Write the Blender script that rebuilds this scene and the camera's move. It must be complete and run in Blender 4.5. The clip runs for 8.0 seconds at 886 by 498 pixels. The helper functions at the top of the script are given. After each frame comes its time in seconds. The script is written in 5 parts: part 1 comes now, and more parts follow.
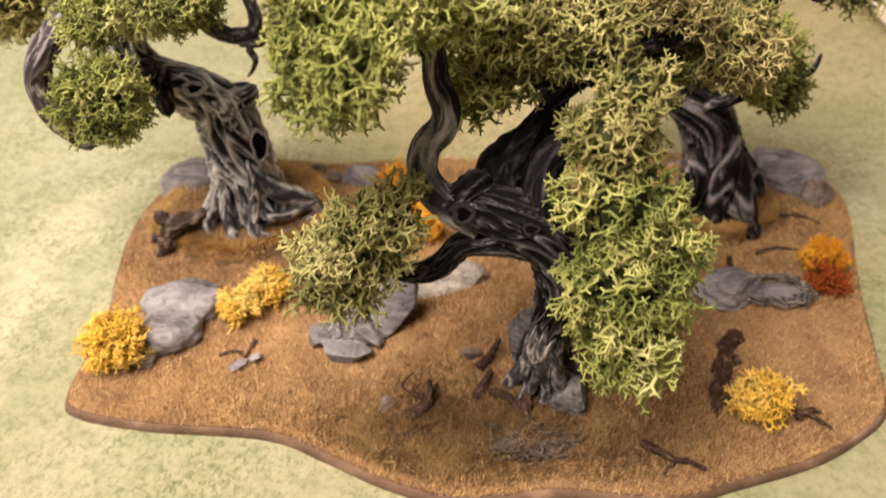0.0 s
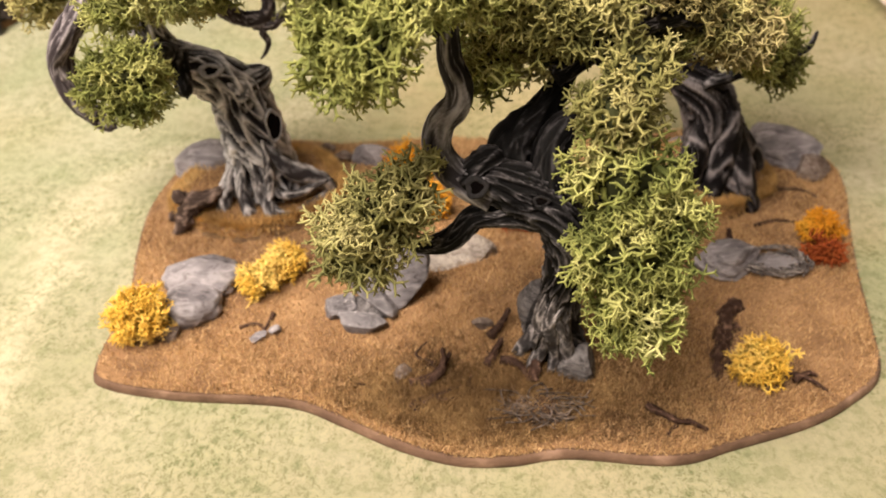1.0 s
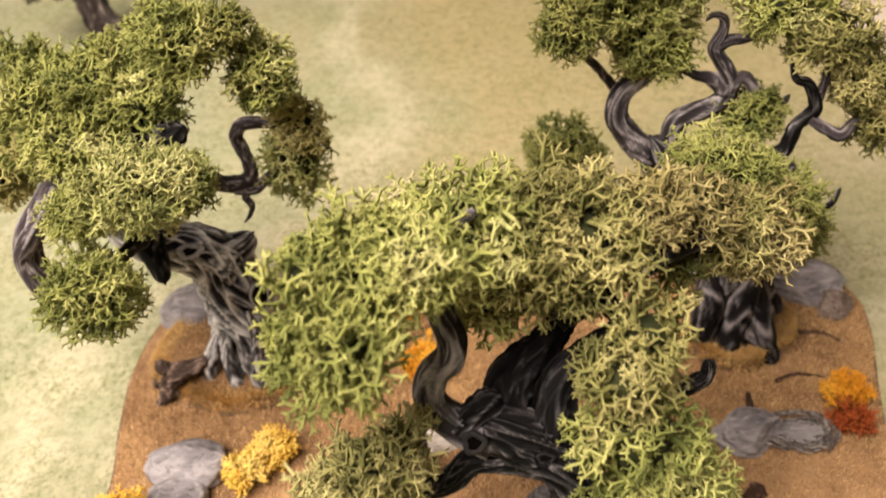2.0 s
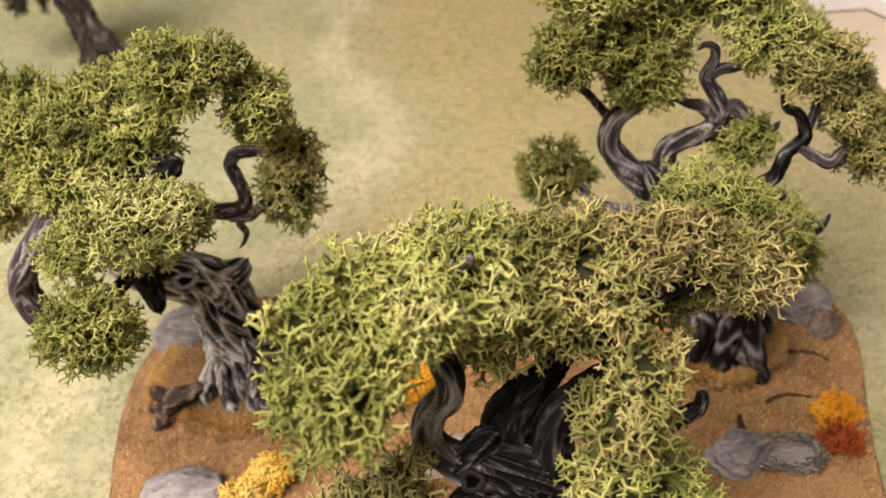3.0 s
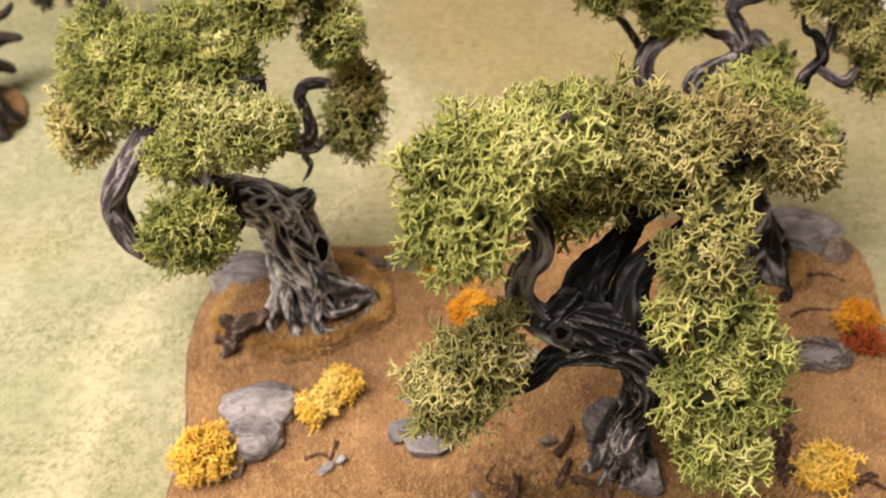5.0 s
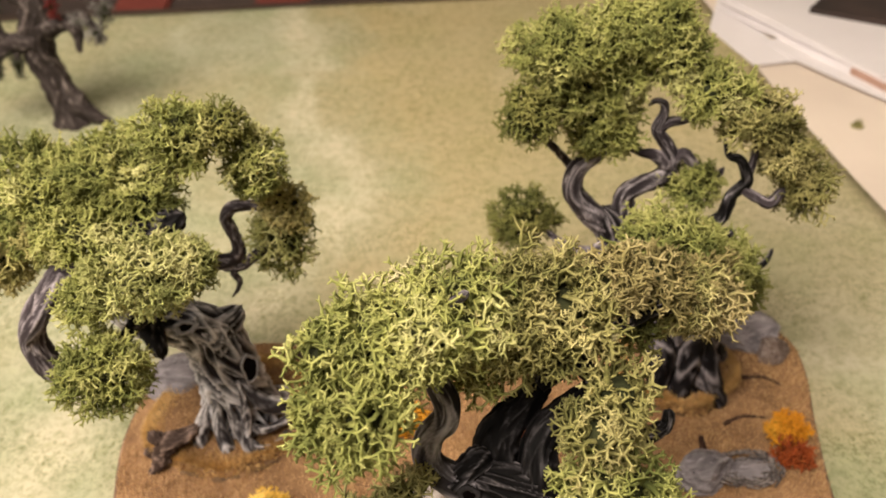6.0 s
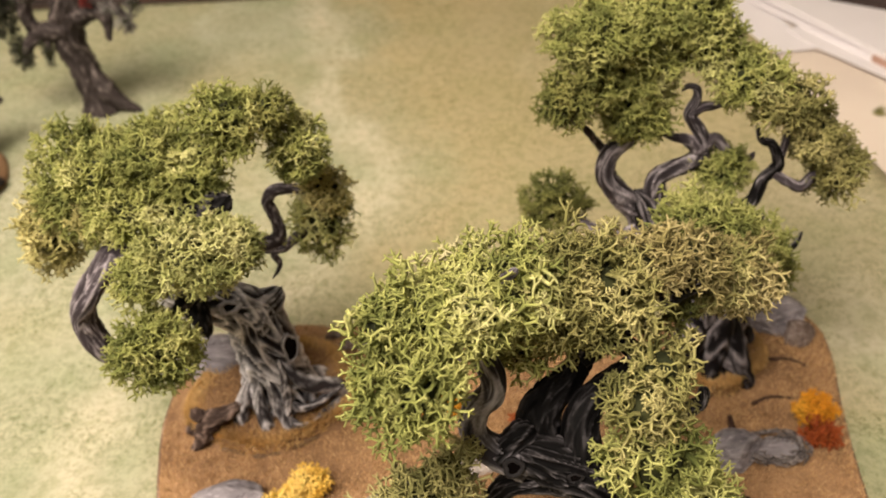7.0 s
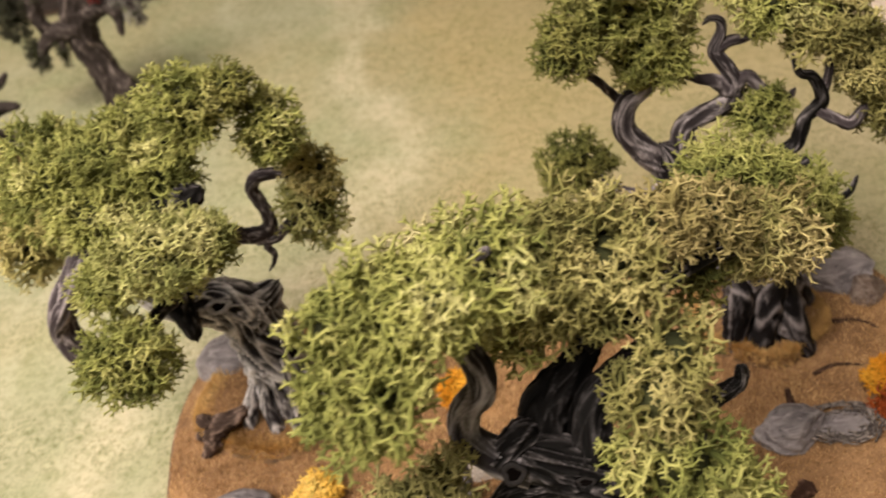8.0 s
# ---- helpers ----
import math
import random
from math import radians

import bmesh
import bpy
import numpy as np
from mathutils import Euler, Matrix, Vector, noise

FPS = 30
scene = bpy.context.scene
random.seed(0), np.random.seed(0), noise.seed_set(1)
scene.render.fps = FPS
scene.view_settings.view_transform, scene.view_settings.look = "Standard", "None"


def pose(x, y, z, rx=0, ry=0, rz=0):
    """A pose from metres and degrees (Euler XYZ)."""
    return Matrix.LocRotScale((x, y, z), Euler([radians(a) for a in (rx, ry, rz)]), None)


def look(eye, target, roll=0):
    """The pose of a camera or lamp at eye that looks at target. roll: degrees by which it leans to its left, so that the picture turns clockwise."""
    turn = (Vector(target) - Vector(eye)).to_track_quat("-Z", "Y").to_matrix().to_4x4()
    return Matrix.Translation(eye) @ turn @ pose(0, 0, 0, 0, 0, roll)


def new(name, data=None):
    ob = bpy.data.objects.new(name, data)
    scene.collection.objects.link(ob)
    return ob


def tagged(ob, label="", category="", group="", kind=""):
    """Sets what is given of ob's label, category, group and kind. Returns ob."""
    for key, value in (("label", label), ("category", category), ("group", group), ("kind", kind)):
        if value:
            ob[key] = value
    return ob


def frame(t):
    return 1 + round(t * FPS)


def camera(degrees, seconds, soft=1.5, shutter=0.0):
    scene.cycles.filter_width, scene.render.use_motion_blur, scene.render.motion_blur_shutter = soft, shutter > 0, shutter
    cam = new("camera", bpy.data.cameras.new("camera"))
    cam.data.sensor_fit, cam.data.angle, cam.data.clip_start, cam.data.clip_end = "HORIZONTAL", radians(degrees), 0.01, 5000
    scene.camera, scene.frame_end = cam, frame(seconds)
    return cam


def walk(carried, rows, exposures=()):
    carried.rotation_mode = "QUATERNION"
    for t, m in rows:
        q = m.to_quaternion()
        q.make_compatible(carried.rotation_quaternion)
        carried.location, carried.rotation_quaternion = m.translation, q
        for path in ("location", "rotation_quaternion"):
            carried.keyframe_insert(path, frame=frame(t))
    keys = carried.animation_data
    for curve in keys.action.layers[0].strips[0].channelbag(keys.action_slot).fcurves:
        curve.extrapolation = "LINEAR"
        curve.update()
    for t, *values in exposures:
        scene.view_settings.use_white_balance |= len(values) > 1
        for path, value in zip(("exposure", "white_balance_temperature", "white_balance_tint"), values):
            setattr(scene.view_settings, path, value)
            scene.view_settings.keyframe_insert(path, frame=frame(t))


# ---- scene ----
cam = camera(55.3, 8.0, soft=1.8, shutter=0.3)
cam.data.dof.use_dof = True
cam.data.dof.focus_distance, cam.data.dof.aperture_fstop = 0.28, 14.0
PATH = [
    (0, (-0.0021, 0.0126, 0.2597), (0.0126, 1.1326, -0.5796), 0.1),
    (0.5, (-0.0049, -0.0035, 0.2541), (0.0119, 1.1053, -0.5992), -0.0),
    (0.9, (-0.0075, -0.0021, 0.2608), (0.0098, 1.1096, -0.5901), -0.3),
    (1, (-0.0077, -0.0007, 0.2653), (0.0091, 1.1018, -0.5971), -0.4),
    (1.2, (-0.0069, 0.0093, 0.2779), (0.0091, 1.1036, -0.5952), -0.7),
    (1.5, (-0.0042, 0.0364, 0.2982), (0.0091, 1.1361, -0.5691), -1.3),
    (2, (0.0000, 0.0707, 0.3143), (0.0014, 1.1669, -0.5572), -2.2),
    (2.2, (0.0014, 0.0784, 0.3171), (0.0014, 1.1802, -0.5474), -2.5),
    (3.3, (-0.0035, 0.0763, 0.3276), (0.0231, 1.1648, -0.5523), -1.7),
    (3.5, (-0.0049, 0.0707, 0.3241), (0.0140, 1.1662, -0.5474), -2.2),
    (4, (-0.0315, 0.0273, 0.2877), (-0.0105, 1.1263, -0.5796), -2.1),
    (4.2, (-0.0406, 0.0189, 0.2835), (-0.0175, 1.1207, -0.5803), -2.3),
    (5.3, (-0.0476, 0.0231, 0.3150), (0.0483, 1.1592, -0.4970), -1.2),
    (5.5, (-0.0427, 0.0245, 0.3248), (0.0581, 1.1620, -0.4844), -1.1),
    (6, (-0.0168, 0.0511, 0.3430), (0.0868, 1.1872, -0.4683), -1.0),
    (6.5, (-0.0231, 0.0511, 0.3458), (0.0791, 1.1809, -0.4746), -1.0),
    (7, (-0.0308, 0.0427, 0.3458), (0.0567, 1.1704, -0.4788), -1.4),
    (7.5, (-0.0308, 0.0504, 0.3304), (-0.0182, 1.1809, -0.4956), -4.4),
    (8, (0.0042, 0.0728, 0.3220), (-0.0406, 1.1830, -0.5285), -9.7),
]
EXPOSURE = [(0.0, 0.16), (0.5, 0.17), (1.0, 0.19), (1.5, 0.25), (2.0, 0.18), (3.5, -0.01), (4.0, 0.06), (5.5, 0.09), (6.0, 0.02), (6.5, 0.0), (7.5, -0.06), (8.0, -0.09)]
walk(cam, [(t, look(eye, target, roll)) for t, eye, target, roll in PATH], EXPOSURE)


# ---- light ----
world = bpy.data.worlds.new("room_air")
scene.world = world
world.use_nodes = True
world.node_tree.nodes["Background"].inputs["Color"].default_value = (0.9, 0.8, 0.65, 1)
world.node_tree.nodes["Background"].inputs["Strength"].default_value = 0.035

LAMP = (-0.58, -0.16, 1.30)


def area_lamp(name, at, to, size, watts, colour):
    data = bpy.data.lights.new(name, "AREA")
    data.shape, data.size, data.energy, data.color = "DISK", size, watts, colour
    ob = new(name, data)
    ob.matrix_world = look(at, to)
    return tagged(ob, "warm light set at the unseen ceiling lamp", "lamp light")


area_lamp("lamp_light", LAMP, (-0.05, 0.30, 0), 1.15, 55.0, (1.0, 0.87, 0.725))
# upward fill, added at the lamp to lift shade by ceiling bounce
area_lamp("bounce_fill", (LAMP[0], LAMP[1], LAMP[2] + 0.20), (LAMP[0], LAMP[1], 3.0), 0.24, 15.0, (1.0, 0.87, 0.73))


# ---- helpers for nodes and meshes ----
def material(name, rough=0.85, metal=0.0):
    m = bpy.data.materials.new(name)
    m.use_nodes = True
    nt = m.node_tree
    b = nt.nodes["Principled BSDF"]
    b.inputs["Roughness"].default_value = rough
    b.inputs["Metallic"].default_value = metal
    return m, nt, b


def node(nt, kind, **values):
    n = nt.nodes.new(kind)
    for k, v in values.items():
        n.inputs[k.replace("_", " ")].default_value = v
    return n


def ramp(nt, source, stops):
    n = nt.nodes.new("ShaderNodeValToRGB")
    el = n.color_ramp.elements
    while len(el) < len(stops):
        el.new(0.5)
    for e, (p, c) in zip(el, stops):
        e.position, e.color = p, (*c, 1)
    nt.links.new(source, n.inputs["Fac"])
    return n.outputs["Color"]


def mix(nt, a, b, fac, how="MIX"):
    n = nt.nodes.new("ShaderNodeMix")
    n.data_type, n.blend_type = "RGBA", how
    for socket, v in ((n.inputs[6], a), (n.inputs[7], b), (n.inputs[0], fac)):
        if isinstance(v, (int, float)):
            socket.default_value = v
        elif isinstance(v, tuple):
            socket.default_value = (*v, 1)
        else:
            nt.links.new(v, socket)
    return n.outputs[2]


def place(nt, scale=(1, 1, 1)):
    co = nt.nodes.new("ShaderNodeTexCoord")
    mp = nt.nodes.new("ShaderNodeMapping")
    mp.inputs["Scale"].default_value = scale
    nt.links.new(co.outputs["Object"], mp.inputs["Vector"])
    return mp.outputs["Vector"]


def noise_of(nt, vec, scale, detail=4.0, rough=0.55, twist=0.0):
    n = node(nt, "ShaderNodeTexNoise", Scale=scale, Detail=detail, Roughness=rough, Distortion=twist)
    nt.links.new(vec, n.inputs["Vector"])
    return n.outputs["Fac"]


def bump(nt, bsdf, height, strength, distance):
    n = node(nt, "ShaderNodeBump", Strength=strength, Distance=distance)
    nt.links.new(height, n.inputs["Height"])
    nt.links.new(n.outputs["Normal"], bsdf.inputs["Normal"])


def lichen_material(name, dark, mid, light):
    m, nt, b = material(name, 0.9)
    geo = nt.nodes.new("ShaderNodeNewGeometry")
    v = place(nt)
    each = ramp(nt, geo.outputs["Random Per Island"], [(0.0, dark), (0.25, mid), (0.85, mid), (1.0, light)])
    wide = ramp(nt, noise_of(nt, v, 55.0, 3.0), [(0.36, dark), (0.50, mid), (0.66, light)])
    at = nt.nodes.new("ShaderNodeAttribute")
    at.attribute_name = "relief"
    # pale tips; the dark stem end puts shade between twigs into the colour
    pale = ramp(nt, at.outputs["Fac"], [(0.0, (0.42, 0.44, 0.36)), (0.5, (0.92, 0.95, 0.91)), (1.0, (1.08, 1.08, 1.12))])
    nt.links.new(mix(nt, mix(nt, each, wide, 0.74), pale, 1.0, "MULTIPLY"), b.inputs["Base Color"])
    b.inputs["Subsurface Weight"].default_value = 0.0
    b.inputs["Specular IOR Level"].default_value = 0.25
    return m


LICHEN = {
    "light": lichen_material("lichen_light_green", (0.125, 0.142, 0.038), (0.332, 0.338, 0.100), (0.55, 0.520, 0.240)),
    "pale": lichen_material("lichen_pale_green", (0.128, 0.146, 0.042), (0.342, 0.344, 0.120), (0.60, 0.560, 0.275)),
    "green": lichen_material("lichen_green", (0.098, 0.114, 0.030), (0.270, 0.280, 0.080), (0.47, 0.445, 0.175)),
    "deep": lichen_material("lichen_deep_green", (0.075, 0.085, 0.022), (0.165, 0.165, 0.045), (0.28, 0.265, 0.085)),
    "straw": lichen_material("lichen_straw", (0.20, 0.18, 0.058), (0.44, 0.39, 0.15), (0.70, 0.61, 0.30)),
    "moss": lichen_material("lichen_moss", (0.11, 0.110, 0.038), (0.29, 0.265, 0.10), (0.50, 0.44, 0.21)),
    "olive": lichen_material("lichen_olive", (0.10, 0.10, 0.03), (0.25, 0.23, 0.08), (0.50, 0.44, 0.20)),
    "tan": lichen_material("lichen_tan", (0.11, 0.095, 0.035), (0.26, 0.215, 0.085), (0.50, 0.42, 0.205)),
    "yellow": lichen_material("lichen_yellow", (0.70, 0.40, 0.04), (0.86, 0.55, 0.10), (0.93, 0.70, 0.24)),
    "orange": lichen_material("lichen_orange", (0.55, 0.21, 0.012), (0.74, 0.32, 0.02), (0.82, 0.44, 0.05)),
    "rust": lichen_material("lichen_rust_red", (0.20, 0.035, 0.008), (0.34, 0.07, 0.015), (0.46, 0.13, 0.03)),
    "gap_shade": lichen_material("lichen_gap_shade", (0.015, 0.017, 0.006), (0.03, 0.034, 0.012), (0.06, 0.06, 0.02)),
    "wine": lichen_material("lichen_wine_red", (0.08, 0.010, 0.010), (0.15, 0.020, 0.018), (0.22, 0.04, 0.03)),
    "grey": lichen_material("moss_lilac_grey", (0.07, 0.062, 0.058), (0.19, 0.175, 0.165), (0.38, 0.36, 0.34)),
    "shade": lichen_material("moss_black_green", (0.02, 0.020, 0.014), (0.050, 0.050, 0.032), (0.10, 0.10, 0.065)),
}


def bark_material(name, low, high, soft=0.0):
    """Black-brown resin bark, drybrushed pale grey on the raised grain."""
    m, nt, b = material(name, 0.68)
    b.inputs["Specular IOR Level"].default_value = 0.12
    at = nt.nodes.new("ShaderNodeAttribute")
    at.attribute_name = "relief"
    v = place(nt)
    fine = noise_of(nt, v, 700.0, 5.0)
    blot = noise_of(nt, v, 90.0, 3.0)
    add = nt.nodes.new("ShaderNodeMath")
    add.operation = "MULTIPLY_ADD"
    nt.links.new(fine, add.inputs[0])
    add.inputs[1].default_value = 0.36
    nt.links.new(at.outputs["Fac"], add.inputs[2])
    mid = tuple(0.80 * l + 0.20 * h for l, h in zip(low, high))
    half = nt.nodes.new("ShaderNodeMath")
    half.operation = "MULTIPLY"
    nt.links.new(add.outputs["Value"], half.inputs[0])
    half.inputs[1].default_value = 0.7
    col = ramp(nt, half.outputs["Value"], [(0.34 + soft, low), (0.56 + soft, mid), (0.76, high)])
    wear = ramp(nt, blot, [(0.35, (0.55, 0.53, 0.52)), (0.62, (1, 1, 1))])
    nt.links.new(mix(nt, col, wear, 0.8, "MULTIPLY"), b.inputs["Base Color"])
    bump(nt, b, fine, 0.35, 0.0006)
    return m


BARK = bark_material("bark_black_grey", (0.020, 0.018, 0.023), (0.93, 0.915, 0.99), -0.10)
BARK_PALE = bark_material("bark_pale_grey", (0.045, 0.040, 0.046), (0.84, 0.81, 0.86), -0.14)
BARK_DARK = bark_material("bark_black", (0.004, 0.0036, 0.004), (0.23, 0.212, 0.23), 0.04)
# darker copy of the black bark, with the crown's shade in its colour
BARK_SHADED = bark_material("bark_black_shaded", (0.0025, 0.0022, 0.0025), (0.05, 0.046, 0.05), 0.06)
BARK_LILAC = bark_material("bark_lilac_grey", (0.034, 0.028, 0.033), (0.50, 0.455, 0.50), -0.05)
BARK_RIDGE = bark_material("bark_black_lilac_ridges", (0.009, 0.0075, 0.009), (0.30, 0.272, 0.295), -0.02)
BARK_SMOOTH = bark_material("bark_smooth_lilac", (0.036, 0.032, 0.039), (0.50, 0.475, 0.53), -0.06)
BARK_LIMB = bark_material("bark_dusky_lilac", (0.046, 0.037, 0.044), (0.40, 0.36, 0.395), -0.05)
BARK_BROWN = bark_material("bark_brown", (0.050, 0.026, 0.019), (0.22, 0.130, 0.095))
BARK_DUSK = bark_material("bark_grey_brown", (0.038, 0.030, 0.029), (0.19, 0.158, 0.15))
BARK_DUSK_BROWN = bark_material("bark_dull_brown", (0.055, 0.035, 0.029), (0.34, 0.245, 0.21), -0.06)
TWIG_BROWN = bark_material("twig_brown", (0.035, 0.025, 0.020), (0.20, 0.155, 0.135))
TWIG_GREY = bark_material("twig_grey", (0.06, 0.05, 0.05), (0.34, 0.30, 0.29))
BARK_GREY = bark_material("bark_grey", (0.05, 0.045, 0.048), (0.52, 0.48, 0.50), -0.06)


def stone_material(name, dark, mid, light):
    m, nt, b = material(name, 0.8)
    v = place(nt, (1, 1, 1))
    vs = place(nt, (1.0, 0.5, 2.4))
    big = ramp(nt, noise_of(nt, v, 75.0, 6.0, 0.65), [(0.32, dark), (0.5, mid), (0.7, light)])
    streak = noise_of(nt, vs, 240.0, 8.0, 0.75, 1.0)
    dry = ramp(nt, streak, [(0.50, (0, 0, 0)), (0.58, (1, 1, 1))])
    wash = ramp(nt, streak, [(0.34, (0.24, 0.215, 0.215)), (0.47, (1, 1, 1))])
    col = mix(nt, mix(nt, big, light, dry), wash, 0.9, "MULTIPLY")
    nt.links.new(col, b.inputs["Base Color"])
    bump(nt, b, streak, 0.9, 0.0016)
    return m


def slate_material(name, k):
    """Lilac-grey slate: even washes, fine curved streaks and pale rubbed edges."""
    m, nt, b = material(name, 0.78)
    v = place(nt)
    vs = place(nt, (0.45, 1.0, 1.6))
    geo = nt.nodes.new("ShaderNodeNewGeometry")
    big = ramp(nt, noise_of(nt, v, 55.0, 4.0, 0.55), [(0.32, (0.10 * k, 0.089 * k, 0.102 * k)), (0.5, (0.175 * k, 0.158 * k, 0.179 * k)), (0.7, (0.27 * k, 0.248 * k, 0.276 * k))])
    streak = noise_of(nt, vs, 190.0, 6.0, 0.6, 1.6)
    pale = ramp(nt, streak, [(0.53, (0, 0, 0)), (0.66, (0.75, 0.75, 0.75))])
    wash = ramp(nt, streak, [(0.34, (0.30, 0.27, 0.275)), (0.45, (1, 1, 1))])
    col = mix(nt, mix(nt, big, (0.38 * k, 0.35 * k, 0.38 * k), pale), wash, 0.9, "MULTIPLY")
    edge = ramp(nt, geo.outputs["Pointiness"], [(0.50, (0, 0, 0)), (0.60, (0.8, 0.8, 0.8))])
    nt.links.new(mix(nt, col, (0.46, 0.43, 0.45), edge), b.inputs["Base Color"])
    bump(nt, b, streak, 0.6, 0.0010)
    return m


STONE = slate_material("slate_lilac_grey", 1.0)
STONE_LIGHT = slate_material("slate_light_lilac", 1.02)
SLATE = slate_material("slate_dark_grey", 0.66)
STONE_DARK = stone_material("stone_dark", (0.05, 0.043, 0.046), (0.11, 0.098, 0.105), (0.25, 0.23, 0.24))
STONE_PALE = stone_material("stone_pale", (0.25, 0.21, 0.19), (0.40, 0.345, 0.315), (0.60, 0.54, 0.50))
STONE_BROWN = stone_material("stone_brown", (0.09, 0.055, 0.04), (0.17, 0.12, 0.10), (0.29, 0.24, 0.22))


def soil_material():
    m, nt, b = material("painted_soil", 0.9)
    v = place(nt)
    col = ramp(nt, noise_of(nt, v, 45.0, 6.0, 0.65), [(0.3, (0.17, 0.09, 0.045)), (0.5, (0.29, 0.165, 0.08)), (0.7, (0.42, 0.255, 0.13))])
    grit = noise_of(nt, v, 900.0, 3.0)
    nt.links.new(mix(nt, col, ramp(nt, grit, [(0.3, (0.6, 0.55, 0.5)), (0.6, (1, 1, 1))]), 0.7, "MULTIPLY"), b.inputs["Base Color"])
    bump(nt, b, grit, 0.8, 0.001)
    return m


def rim_material():
    m, nt, b = material("painted_rim", 0.88)
    v = place(nt)
    col = ramp(nt, noise_of(nt, v, 70.0, 5.0), [(0.3, (0.085, 0.045, 0.028)), (0.55, (0.17, 0.098, 0.064)), (0.75, (0.33, 0.205, 0.145))])
    nt.links.new(col, b.inputs["Base Color"])
    bump(nt, b, noise_of(nt, v, 420.0), 0.55, 0.0010)
    return m


def fibre_material():
    m, nt, b = material("static_grass", 0.85)
    geo = nt.nodes.new("ShaderNodeNewGeometry")
    v = place(nt)
    each = ramp(nt, geo.outputs["Random Per Island"], [(0.0, (0.03, 0.016, 0.006)), (0.22, (0.25, 0.140, 0.060)), (0.6, (0.58, 0.370, 0.180)), (1.0, (0.78, 0.560, 0.32))])
    wide = ramp(nt, noise_of(nt, v, 28.0, 4.0), [(0.34, (0.32, 0.170, 0.080)), (0.5, (0.56, 0.345, 0.165)), (0.66, (0.73, 0.48, 0.225))])
    nt.links.new(mix(nt, each, wide, 0.38), b.inputs["Base Color"])
    b.inputs["Specular IOR Level"].default_value = 0.2
    return m


SOIL, RIM, FIBRE = soil_material(), rim_material(), fibre_material()
FLOCK = lichen_material("tan_flock", (0.36, 0.21, 0.08), (0.68, 0.43, 0.16), (0.86, 0.62, 0.30))
DRIED = lichen_material("lichen_dried", (0.30, 0.27, 0.12), (0.46, 0.41, 0.22), (0.58, 0.53, 0.32))
DRY = lichen_material("dry_grass", (0.075, 0.040, 0.018), (0.20, 0.113, 0.048), (0.40, 0.25, 0.115))


def math_node(nt, how, a, b=0.0):
    n = nt.nodes.new("ShaderNodeMath")
    n.operation = how
    for socket, v in ((n.inputs[0], a), (n.inputs[1], b)):
        if isinstance(v, (int, float)):
            socket.default_value = v
        else:
            nt.links.new(v, socket)
    return n.outputs["Value"]


